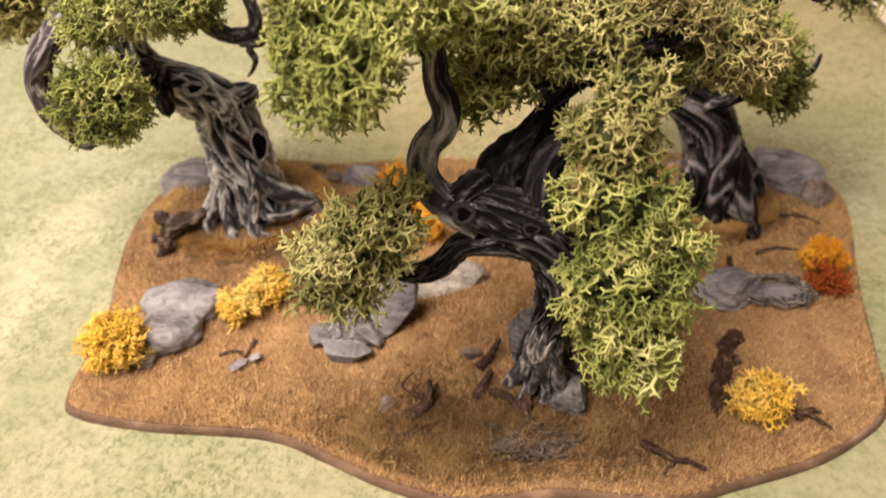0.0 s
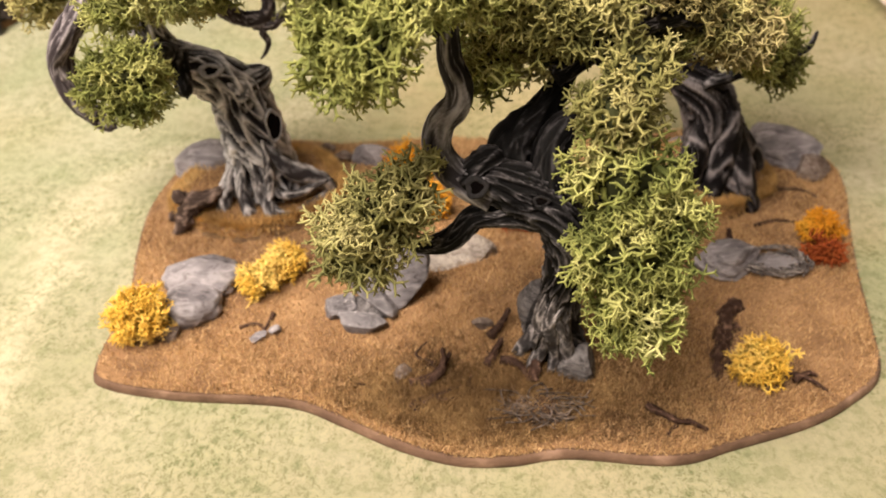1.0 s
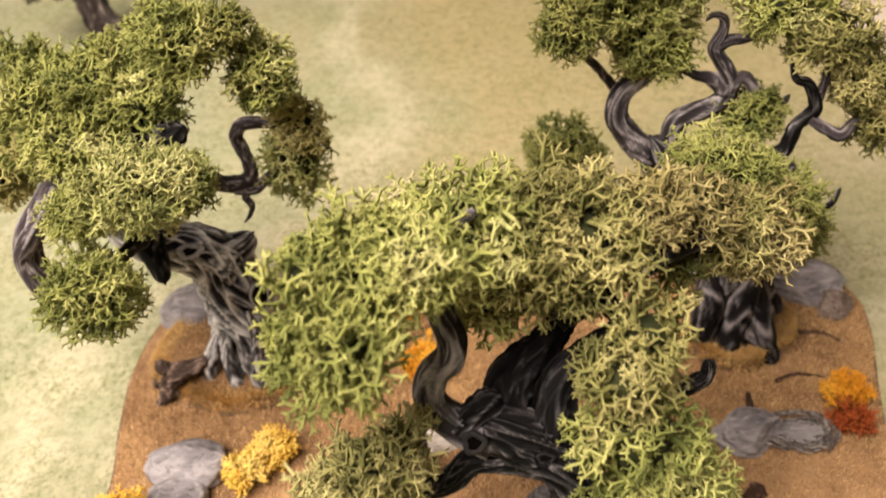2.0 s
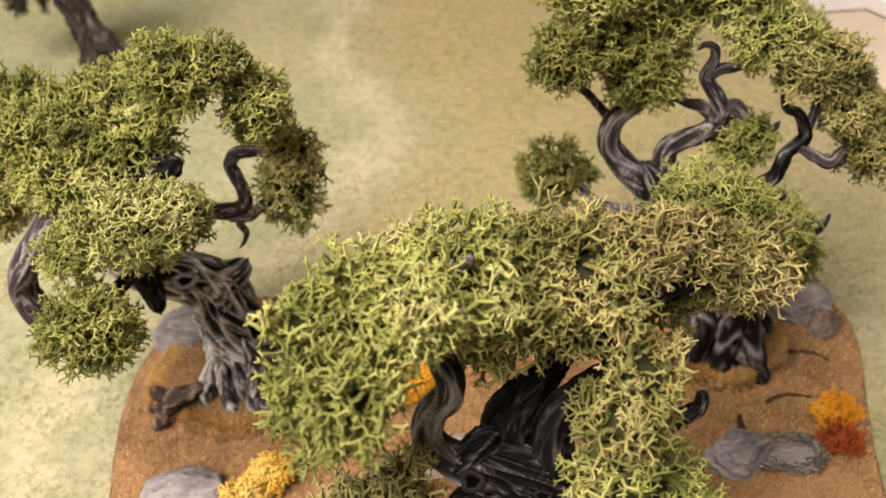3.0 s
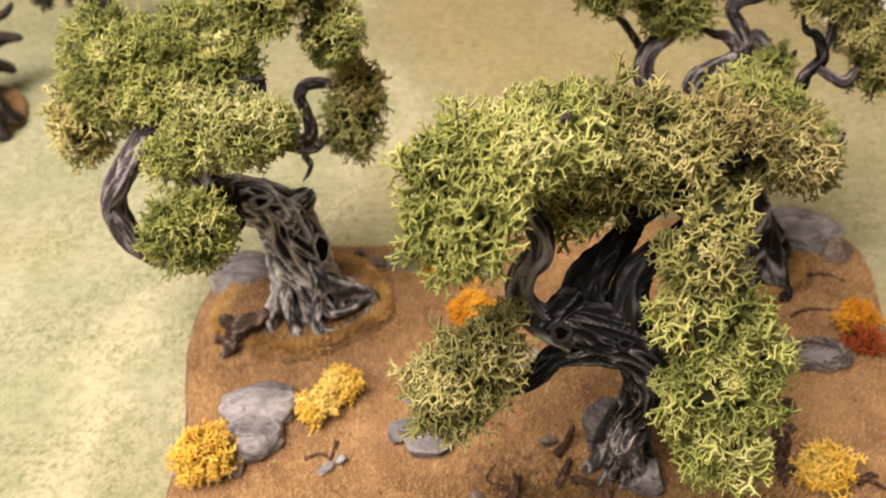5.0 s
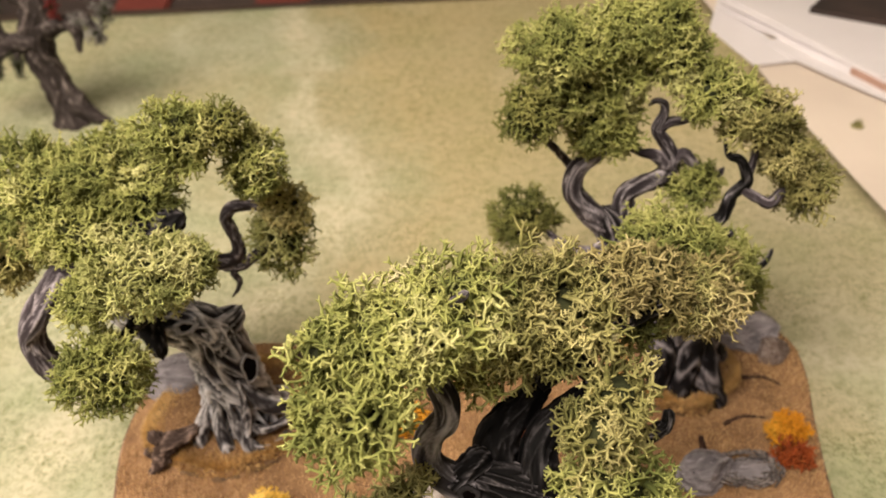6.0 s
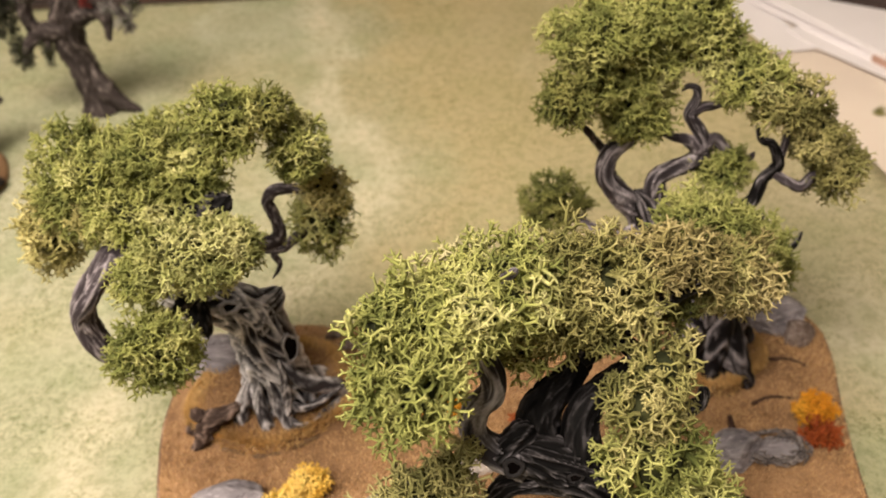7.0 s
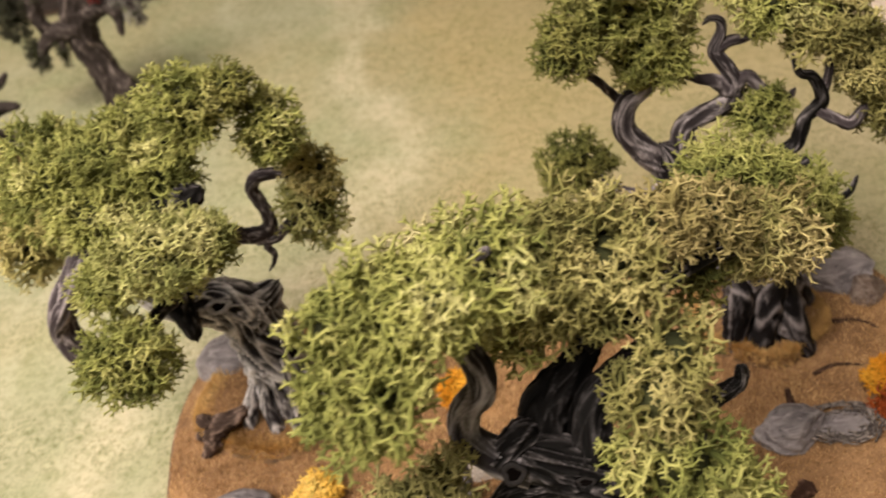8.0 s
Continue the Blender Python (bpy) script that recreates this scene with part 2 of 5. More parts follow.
def mat_material():
    """Printed cloth: faded meadow in cream, tan and grey-green with small grass flecks."""
    m, nt, b = material("printed_cloth", 0.92)
    v = place(nt)
    vx = place(nt, (1.0, 0.45, 1.0))
    vy = place(nt, (1.0, 0.8, 1.0))
    wide = ramp(nt, noise_of(nt, v, 5.5, 4.0, 0.55, 0.4), [(0.30, (0.285, 0.274, 0.178)), (0.45, (0.338, 0.319, 0.220)), (0.58, (0.388, 0.361, 0.264)), (0.72, (0.442, 0.410, 0.324))])
    tanned = ramp(nt, noise_of(nt, v, 2.6, 3.0, 0.5, 0.6), [(0.47, (0, 0, 0)), (0.62, (1, 1, 1))])
    wide = mix(nt, wide, (0.42, 0.330, 0.187), mix(nt, (0, 0, 0), tanned, 0.65))
    green = ramp(nt, noise_of(nt, v, 15.0, 6.0, 0.65), [(0.47, (0, 0, 0)), (0.64, (1, 1, 1))])
    col = mix(nt, wide, (0.25, 0.292, 0.165), mix(nt, (0, 0, 0), green, 0.50))
    pale = ramp(nt, noise_of(nt, vx, 9.0, 3.0, 0.5, 1.2), [(0.56, (0, 0, 0)), (0.72, (1, 1, 1))])
    col = mix(nt, col, (0.52, 0.475, 0.38), mix(nt, (0, 0, 0), pale, 0.55))
    # a pale dusty track winds over the cloth: grey-green meadow on one side, tan on the other
    axes = nt.nodes.new("ShaderNodeSeparateXYZ")
    nt.links.new(v, axes.inputs["Vector"])
    bend = nt.nodes.new("ShaderNodeFloatCurve")
    line = bend.mapping.curves[0].points
    line[0].location, line[1].location = (0.0, 0.12), (1.0, 0.52)
    for at in ((0.27, 0.23), (0.38, 0.29), (0.48, 0.48), (0.61, 0.63), (0.68, 0.63), (0.80, 0.56)):
        line.new(*at)
    bend.mapping.update()
    nt.links.new(axes.outputs["Y"], bend.inputs["Value"])
    track = math_node(nt, "SUBTRACT", math_node(nt, "MULTIPLY", bend.outputs["Value"], 0.4), 0.3)
    away = math_node(nt, "SUBTRACT", axes.outputs["X"], track)
    away = math_node(nt, "ADD", away, math_node(nt, "MULTIPLY", math_node(nt, "SUBTRACT", noise_of(nt, v, 9.0, 5.0, 0.6), 0.5), 0.16))
    side = ramp(nt, math_node(nt, "ADD", math_node(nt, "MULTIPLY", away, 2.0), 0.5), [(0.48, (0, 0, 0)), (0.66, (1, 1, 1))])
    far = ramp(nt, axes.outputs["Y"], [(0.36, (0.06, 0.06, 0.06)), (0.68, (1, 1, 1))])
    tan_side = mix(nt, side, far, 1.0, "MULTIPLY")
    col = mix(nt, col, (0.405, 0.322, 0.165), mix(nt, (0, 0, 0), tan_side, 0.62))
    col = mix(nt, col, (0.345, 0.365, 0.250), mix(nt, (0.34, 0.34, 0.34), (0, 0, 0), side))
    # dimmer light at the near side, painted in as a darker tone
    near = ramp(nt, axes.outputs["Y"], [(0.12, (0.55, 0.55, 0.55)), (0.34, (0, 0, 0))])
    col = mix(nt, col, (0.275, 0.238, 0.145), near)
    dust = ramp(nt, math_node(nt, "ABSOLUTE", away), [(0.0, (1, 1, 1)), (0.030, (0, 0, 0))])
    col = mix(nt, col, (0.54, 0.48, 0.365), mix(nt, (0, 0, 0), dust, 0.60))
    fleck = ramp(nt, noise_of(nt, vy, 400.0, 7.0, 0.8, 0.6), [(0.42, (0.40, 0.45, 0.28)), (0.50, (1, 1, 1)), (0.62, (1.12, 1.1, 1.03))])
    blot = ramp(nt, noise_of(nt, v, 120.0, 6.0, 0.75), [(0.40, (0.52, 0.62, 0.44)), (0.53, (1, 1, 1)), (0.66, (1.10, 1.08, 1.02))])
    patch = ramp(nt, noise_of(nt, v, 17.0, 4.0, 0.6), [(0.40, (0.22, 0.22, 0.22)), (0.60, (0.80, 0.80, 0.80))])
    col = mix(nt, mix(nt, col, fleck, patch, "MULTIPLY"), blot, 0.52, "MULTIPLY")
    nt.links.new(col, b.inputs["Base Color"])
    b.inputs["Specular IOR Level"].default_value = 0.2
    bump(nt, b, noise_of(nt, v, 1500.0, 2.0), 0.06, 0.0003)
    return m


def plain_material(name, a, c, scale, rough=0.7, relief=0.15):
    m, nt, b = material(name, rough)
    v = place(nt)
    nt.links.new(ramp(nt, noise_of(nt, v, scale, 5.0), [(0.35, a), (0.65, c)]), b.inputs["Base Color"])
    bump(nt, b, noise_of(nt, v, scale * 8), relief, 0.0006)
    return m


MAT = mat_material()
DISC_EDGE = plain_material("disc_edge_brown", (0.09, 0.052, 0.028), (0.20, 0.12, 0.06), 160.0, 0.9)
PAPER = plain_material("paper_white", (0.66, 0.63, 0.655), (0.74, 0.705, 0.735), 6.0, 0.75, 0.05)
PAPER_BEIGE = plain_material("paper_beige", (0.61, 0.525, 0.455), (0.69, 0.60, 0.52), 7.0, 0.8, 0.05)
CARD_BROWN = plain_material("card_brown", (0.36, 0.22, 0.17), (0.46, 0.29, 0.23), 20.0)
DARK_CLOTH = plain_material("dark_cloth", (0.02, 0.013, 0.011), (0.05, 0.03, 0.025), 9.0, 0.9)
RED_CLOTH = plain_material("red_cloth", (0.10, 0.014, 0.011), (0.15, 0.024, 0.015), 12.0, 0.9)
WOOD = plain_material("table_wood", (0.022, 0.013, 0.010), (0.045, 0.027, 0.020), 14.0, 0.5)
WALL = plain_material("wall_paint", (0.50, 0.44, 0.36), (0.56, 0.50, 0.41), 3.0, 0.9)
WHITE = plain_material("ceiling_paint", (0.76, 0.73, 0.68), (0.80, 0.77, 0.72), 3.0, 0.9)
FLOOR = plain_material("floor_boards", (0.07, 0.04, 0.025), (0.12, 0.07, 0.045), 5.0, 0.5)


def mesh_object(name, verts, faces, mat, parent=None, smooth=True, label="", relief=None):
    """One mesh object from arrays of places and of equal-sided faces."""
    verts, faces = np.asarray(verts, np.float32), np.asarray(faces, np.int32)
    me = bpy.data.meshes.new(name)
    n, k = faces.shape
    me.vertices.add(len(verts))
    me.vertices.foreach_set("co", verts.ravel())
    me.loops.add(n * k)
    me.loops.foreach_set("vertex_index", faces.ravel())
    me.polygons.add(n)
    me.polygons.foreach_set("loop_start", np.arange(0, n * k, k, dtype=np.int32))
    me.polygons.foreach_set("loop_total", np.full(n, k, np.int32))
    me.polygons.foreach_set("use_smooth", np.full(n, smooth, bool))
    me.update(calc_edges=True)
    me.validate()
    if relief is not None:
        me.attributes.new("relief", "FLOAT", "POINT").data.foreach_set("value", np.asarray(relief, np.float32))
    me.materials.append(mat)
    ob = new(name, me)
    ob.parent = parent
    if label:
        tagged(ob, label)
    return ob


def part(name, bm, mat, parent=None, label="", smooth=False):
    me = bpy.data.meshes.new(name)
    bm.to_mesh(me)
    bm.free()
    me.polygons.foreach_set("use_smooth", np.full(len(me.polygons), smooth, bool))
    me.materials.append(mat)
    ob = new(name, me)
    ob.parent = parent
    if label:
        tagged(ob, label)
    return ob


def empty(name, label, category, group="", kind=""):
    ob = new(name)
    ob.empty_display_size = 0.01
    return tagged(ob, label, category, group, kind)


def box_bm(lo, hi, bevel=0.0):
    bm = bmesh.new()
    bmesh.ops.create_cube(bm, size=1.0)
    for v in bm.verts:
        v.co = Vector([(l + h) / 2 + c * (h - l) for c, l, h in zip(v.co, lo, hi)])
    if bevel:
        bmesh.ops.bevel(bm, geom=bm.edges[:], offset=bevel, segments=2, affect="EDGES")
    return bm


def spline(points, step):
    """Catmull-Rom through the points (any number of columns), at about even steps."""
    p = np.asarray(points, float)
    p = np.vstack([2 * p[0] - p[1], p, 2 * p[-1] - p[-2]])
    out = []
    for i in range(1, len(p) - 2):
        n = max(2, int(np.linalg.norm(p[i + 1, :3] - p[i, :3]) / step))
        t = np.linspace(0, 1, n, endpoint=False)[:, None]
        a, b, c, d = p[i - 1], p[i], p[i + 1], p[i + 2]
        out.append(0.5 * (2 * b + (c - a) * t + (2 * a - 5 * b + 4 * c - d) * t**2 + (3 * b - a - 3 * c + d) * t**3))
    return np.vstack(out + [p[-2][None]])


def smooth_noise(v, scale, seed=0.0):
    """Cheap smooth noise for arrays of places, about -1 to 1."""
    x, y, z = (np.asarray(v) * scale).T + seed * np.array([[1.7], [2.9], [4.3]])
    return (np.sin(x + 1.3 * np.sin(y * 1.1 + 0.7)) + np.sin(y * 1.2 + 1.1 * np.sin(z * 0.9 + 2.1)) + np.sin(z * 1.1 + 1.2 * np.sin(x * 1.3 + 4.0))) / 3


def limb_arrays(points, seed=0, sides=36, step=0.0013, amp=0.16, strands=5, twist=60.0, flare=0.0, hollows=(), grain=1.0, along=1.0, veins=False):
    """A gnarled branch: a tube along the points (x, y, z, radius) with twisted strands of bark. Returns places, quads and the height of the grain."""
    rnd = np.random.RandomState(seed)
    p = spline(points, step)
    c, r = p[:, :3], np.maximum(p[:, 3], 0.0003)
    n = len(p)
    tan = np.gradient(c, axis=0)
    tan /= np.linalg.norm(tan, axis=1)[:, None] + 1e-12
    u = np.cross(tan[0], (0.3, 1, 0.2))
    us = []
    for i in range(n):
        u = u - tan[i] * (u @ tan[i])
        u /= np.linalg.norm(u) + 1e-12
        us.append(u)
    us = np.array(us)
    ws = np.cross(tan, us)
    s = np.concatenate([[0], np.cumsum(np.linalg.norm(np.diff(c, axis=0), axis=1))])[:, None]
    th = np.linspace(0, 2 * np.pi, sides, endpoint=False)[None]
    ph = rnd.rand(6) * 6.28
    turn = th + 0.22 * twist * s + 0.35 * np.sin(s * 90 + ph[0])
    wide = (0.30 * strands + 0.2) * grain
    w = np.stack([wide * np.cos(turn), wide * np.sin(turn), s * 0.32 * along * grain / np.mean(r) + 0 * th], -1).reshape(-1, 3)
    ridge = np.clip(1 - 3.6 * np.abs(smooth_noise(w, 3.0, ph[1])), 0, 1).reshape(n, sides)
    cord = np.clip(1 - 3.0 * np.abs(smooth_noise(w, 5.6, ph[4] + 4)), 0, 1).reshape(n, sides)
    crack = np.clip(1 - 4.6 * np.abs(smooth_noise(w, 4.2, ph[3] + 9)), 0, 1).reshape(n, sides)
    split = np.clip(1 - 4.0 * np.abs(smooth_noise(w, 8.5, ph[5] + 2)), 0, 1).reshape(n, sides)
    swell = smooth_noise(w, 1.0, ph[2]).reshape(n, sides)
    h = np.clip(0.32 + 0.68 * np.maximum(ridge, 0.7 * cord) - 0.62 * np.maximum(crack, 0.6 * split) * (1 - 0.6 * ridge), 0, 1)
    if veins:
        w2 = w + 0.16 * np.stack([smooth_noise(w, 2.1, ph[0]), smooth_noise(w, 2.3, ph[3]), 0.8 * smooth_noise(w, 1.9, ph[5])], -1)
        cord = np.clip(1 - 2.6 * np.abs(smooth_noise(w2, 3.1, ph[1])), 0, 1).reshape(n, sides)
        net = np.clip(1 - 2.9 * np.abs(smooth_noise(w2 * (1, 1, 1.3), 4.4, ph[4] + 4)), 0, 1).reshape(n, sides)
        fine = np.clip(1 - 2.4 * np.abs(smooth_noise(w2 * (1, 1, 0.35), 9.5, ph[5] + 2)), 0, 1).reshape(n, sides)
        top = np.maximum(cord, 0.85 * net)
        h = np.clip(1.05 * top**0.9 * (0.75 + 0.25 * fine) + 0.10 * fine * (1 - top), 0, 1)
    left = (s[-1] - s) / max(r[-1], 0.0006)
    tip = np.sqrt(np.clip(1 - np.clip(1 - left, 0, 1) ** 2, 0.04, 1))
    rr = r[:, None] * tip * (1 + amp * 1.7 * (h - 0.45) + 0.13 * swell)
    if flare:
        toes = 0.5 + 0.5 * np.sin(th * 5 + ph[2] + 0.5 * np.sin(3 * th + ph[0]))
        rr = rr * (1 + flare * toes**1.5 * np.exp(-s / 0.014))
    v = c[:, None] + rr[..., None] * (np.cos(th)[..., None] * us[:, None] + np.sin(th)[..., None] * ws[:, None])
    way = (v - c[:, None]) / (rr[..., None] + 1e-9)
    for place_, size, depth in hollows:
        d = np.linalg.norm((v - np.array(place_)) / np.array(size), axis=2)
        push = np.where(d < 1, -depth * np.clip(1 - d**2, 0, 1) ** 0.8, 0) + 0.30 * depth * np.exp(-((d - 1.12) / 0.22) ** 2)
        v = v + way * push[..., None]
        h = np.clip(np.where(d < 1, 0.0, h) + 0.15 * np.exp(-((d - 1.15) / 0.2) ** 2), 0, 1)
    v = v.reshape(-1, 3)
    i, j = np.meshgrid(np.arange(n - 1), np.arange(sides), indexing="ij")
    a = i * sides + j
    b = i * sides + (j + 1) % sides
    faces = np.stack([a, b, b + sides, a + sides], -1).reshape(-1, 4)
    h = h.reshape(-1)
    for ring, flip in ((0, False), (n - 1, True)):
        k = len(v)
        v = np.vstack([v, c[ring] + tan[ring] * (r[ring] * (0.35 if flip else -0.2))])
        h = np.append(h, 0.3)
        jj = np.arange(0, sides, 2)
        a, b, d = ring * sides + jj, ring * sides + (jj + 1) % sides, ring * sides + (jj + 2) % sides
        q = np.stack([a, b, d, np.full_like(a, k)], -1)
        faces = np.vstack([faces, q if flip else q[:, ::-1]])
    return v, faces, h


def limb(name, points, mat, parent=None, label="", **how):
    if name == "root":
        points = [(*points[0][:3], 0.35 * points[0][3])] + list(points[1:])
    v, f, h = limb_arrays(points, **how)
    return mesh_object(name, v, f, mat, parent, True, label, h)


# ---- lichen ----
def sprig(seed):
    """A forking antler-like tuft about 1 long, of three-sided tapered and slightly bent twigs."""
    rnd = np.random.RandomState(seed)
    segs = []

    def grow(p, d, length, r, level):
        d = d / np.linalg.norm(d)
        bend = rnd.normal(size=3) * 0.4
        halves = 2 if level < 2 else 1
        for k in range(halves):
            q = p + d * length / halves
            segs.append((p, q, r, r * (0.72 if level == 3 else 0.92), level, level == 3))
            p, r = q, r * 0.92
            d = d + bend
            d = d / np.linalg.norm(d)
        if level == 3:
            return
        n = (3 if rnd.rand() < 0.5 else 2, 3 if rnd.rand() < 0.4 else 2, 3 if rnd.rand() < 0.75 else 2)[level]
        a = np.cross(d, rnd.normal(size=3))
        a /= np.linalg.norm(a)
        b = np.cross(d, a)
        turn = rnd.rand() * 6.28
        for i in range(n):
            w = turn + 6.28 * i / n + rnd.normal() * 0.3
            grow(p, d + rnd.uniform(0.8, 1.6) * (np.cos(w) * a + np.sin(w) * b), (0.25, 0.19, 0.105)[level] * rnd.uniform(0.7, 1.3), r * 0.83, level + 1)

    grow(np.zeros(3), np.array([0, 0, 1.0]), 0.30, 0.068, 0)
    V, F, H = [], [], []
    ang = np.array([0, 2.094, 4.189])
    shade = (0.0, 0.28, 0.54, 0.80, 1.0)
    for p, q, r0, r1, level, last in segs:
        d = (q - p) / np.linalg.norm(q - p)
        u = np.cross(d, (0.31, 0.62, 0.72))
        u /= np.linalg.norm(u)
        w = np.cross(d, u)
        ring = np.cos(ang)[:, None] * u + np.sin(ang)[:, None] * w
        k = len(V) * 6
        V.append(np.vstack([p - d * r0 * 0.4 + ring * r0, q + d * r1 * 0.4 + ring * r1]))
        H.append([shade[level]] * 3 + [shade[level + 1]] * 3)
        F.append(k + np.array([(0, 1, 4), (0, 4, 3), (1, 2, 5), (1, 5, 4), (2, 0, 3), (2, 3, 5)] + ([(3, 4, 5)] if last else [])))
    return np.vstack(V), np.vstack(F), np.concatenate(H)


SPRIGS = [sprig(100 + i) for i in range(14)]


def tuft_arrays(roots, ways, sizes, rnd):
    V, F, H, k = [], [], [], 0
    for p, d, s in zip(roots, ways, sizes):
        sv, sf, sh = SPRIGS[rnd.randint(len(SPRIGS))]
        d = d / np.linalg.norm(d)
        u = np.cross(d, rnd.normal(size=3))
        u /= np.linalg.norm(u)
        w = np.cross(d, u)
        V.append(p + s * (sv[:, :1] * u + sv[:, 1:2] * w + sv[:, 2:] * d))
        F.append(sf + k)
        H.append(sh)
        k += len(sv)
    return np.vstack(V), np.vstack(F), np.concatenate(H)


def ball(steps):
    bm = bmesh.new()
    bmesh.ops.create_icosphere(bm, subdivisions=steps, radius=1.0)
    v, f = np.array([q.co[:] for q in bm.verts]), np.array([[q.index for q in t.verts] for t in bm.faces])
    bm.free()
    return v, f


BALL = ball(3)


def lichen(name, centre, radii, mat, parent=None, seed=0, size=0.0132, gap=0.0056, flat=0.0, label=""):
    """A springy clump of lichen: curved forking twigs all over an uneven ball, tangled inside."""
    rnd = np.random.RandomState(seed + 7)
    c, r = np.array(centre), np.array(radii)
    area = 4 * np.pi * ((r[0] * r[1]) ** 1.6 / 3 + (r[0] * r[2]) ** 1.6 / 3 + (r[1] * r[2]) ** 1.6 / 3) ** (1 / 1.6)
    n = max(24, int(area / gap**2))
    i = np.arange(n) + 0.5
    z = 1 - 2 * i / n
    a = i * 2.39996 + rnd.rand(n) * 0.5
    d = np.stack([np.sqrt(1 - z * z) * np.cos(a), np.sqrt(1 - z * z) * np.sin(a), z], -1) + rnd.normal(size=(n, 3)) * 0.07
    d /= np.linalg.norm(d, axis=1)[:, None]
    if flat:
        d = d[d[:, 2] > -flat]
    m = len(d)
    lump = 1 + 0.17 * smooth_noise(d, 2.6, seed) + 0.13 * smooth_noise(d, 6.1, seed + 3)
    keep = smooth_noise(d, 7.5, seed + 9) > -0.52
    normal = d / r
    normal /= np.linalg.norm(normal, axis=1)[:, None]
    length = size * rnd.uniform(0.7, 1.25, m)
    ways = normal + rnd.normal(size=(m, 3)) * 0.85
    roots = c + d * r * lump[:, None] - normal * (length * 0.62)[:, None]
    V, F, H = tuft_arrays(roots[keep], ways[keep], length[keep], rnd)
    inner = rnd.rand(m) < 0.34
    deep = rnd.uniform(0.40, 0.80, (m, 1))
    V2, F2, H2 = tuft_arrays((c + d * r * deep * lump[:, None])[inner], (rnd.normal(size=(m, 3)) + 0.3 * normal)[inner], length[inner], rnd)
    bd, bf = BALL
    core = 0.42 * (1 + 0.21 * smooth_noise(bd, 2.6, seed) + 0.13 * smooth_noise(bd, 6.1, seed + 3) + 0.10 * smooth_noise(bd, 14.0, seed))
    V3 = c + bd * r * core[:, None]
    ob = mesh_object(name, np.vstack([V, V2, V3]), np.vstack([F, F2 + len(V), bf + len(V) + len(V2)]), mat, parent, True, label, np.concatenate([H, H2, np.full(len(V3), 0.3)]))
    # near-black core, added so that the gaps between twigs look shaded
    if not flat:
        ob.data.materials.append(LICHEN["gap_shade"])
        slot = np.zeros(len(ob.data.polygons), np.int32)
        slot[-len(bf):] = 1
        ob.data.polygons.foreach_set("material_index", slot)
    return ob


# near-black without gloss: the shade inside knot holes as a colour
HOLLOW_SHADE = plain_material("hollow_shade_black", (0.003, 0.002, 0.002), (0.005, 0.004, 0.004), 200.0, 1.0)
HOLLOW_SHADE.node_tree.nodes["Principled BSDF"].inputs["Specular IOR Level"].default_value = 0.03


def knot(parent, at, out, radius, ring, mat, stretch=1.0):
    """A knot hole: a raised ring of bark round a flat black disc that paints its shade."""
    m = look(at, Vector(at) - Vector(out)) @ Matrix.Diagonal((stretch, 1, 1, 1))
    a, b = np.meshgrid(np.linspace(0, 2 * np.pi, 28, endpoint=False), np.linspace(0, 2 * np.pi, 12, endpoint=False), indexing="ij")
    wob = 1 + 0.10 * np.sin(3 * a + 1) + 0.06 * np.sin(5 * a)
    rr = radius * wob + ring * np.cos(b)
    v = np.stack([rr * np.cos(a), rr * np.sin(a), ring * 0.9 * np.sin(b)], -1).reshape(-1, 3)
    i, j = np.meshgrid(np.arange(28), np.arange(12), indexing="ij")
    q = np.stack([i * 12 + j, (i + 1) % 28 * 12 + j, (i + 1) % 28 * 12 + (j + 1) % 12, i * 12 + (j + 1) % 12], -1).reshape(-1, 4)
    M = np.array(m)
    ob = mesh_object("knot", v @ M[:3, :3].T + M[:3, 3], q, mat, parent, True, "", 0.25 + 0.30 * (np.sin(b) > 0.2).reshape(-1))
    bm = bmesh.new()
    bmesh.ops.create_uvsphere(bm, u_segments=20, v_segments=10, radius=radius, matrix=m @ Matrix.Translation((0, 0, ring * 0.25)) @ Matrix.Diagonal((1, 1, 0.12, 1)))
    part("hollow", bm, HOLLOW_SHADE, ob, "flat black disc for the shade in a knot hole", smooth=True)


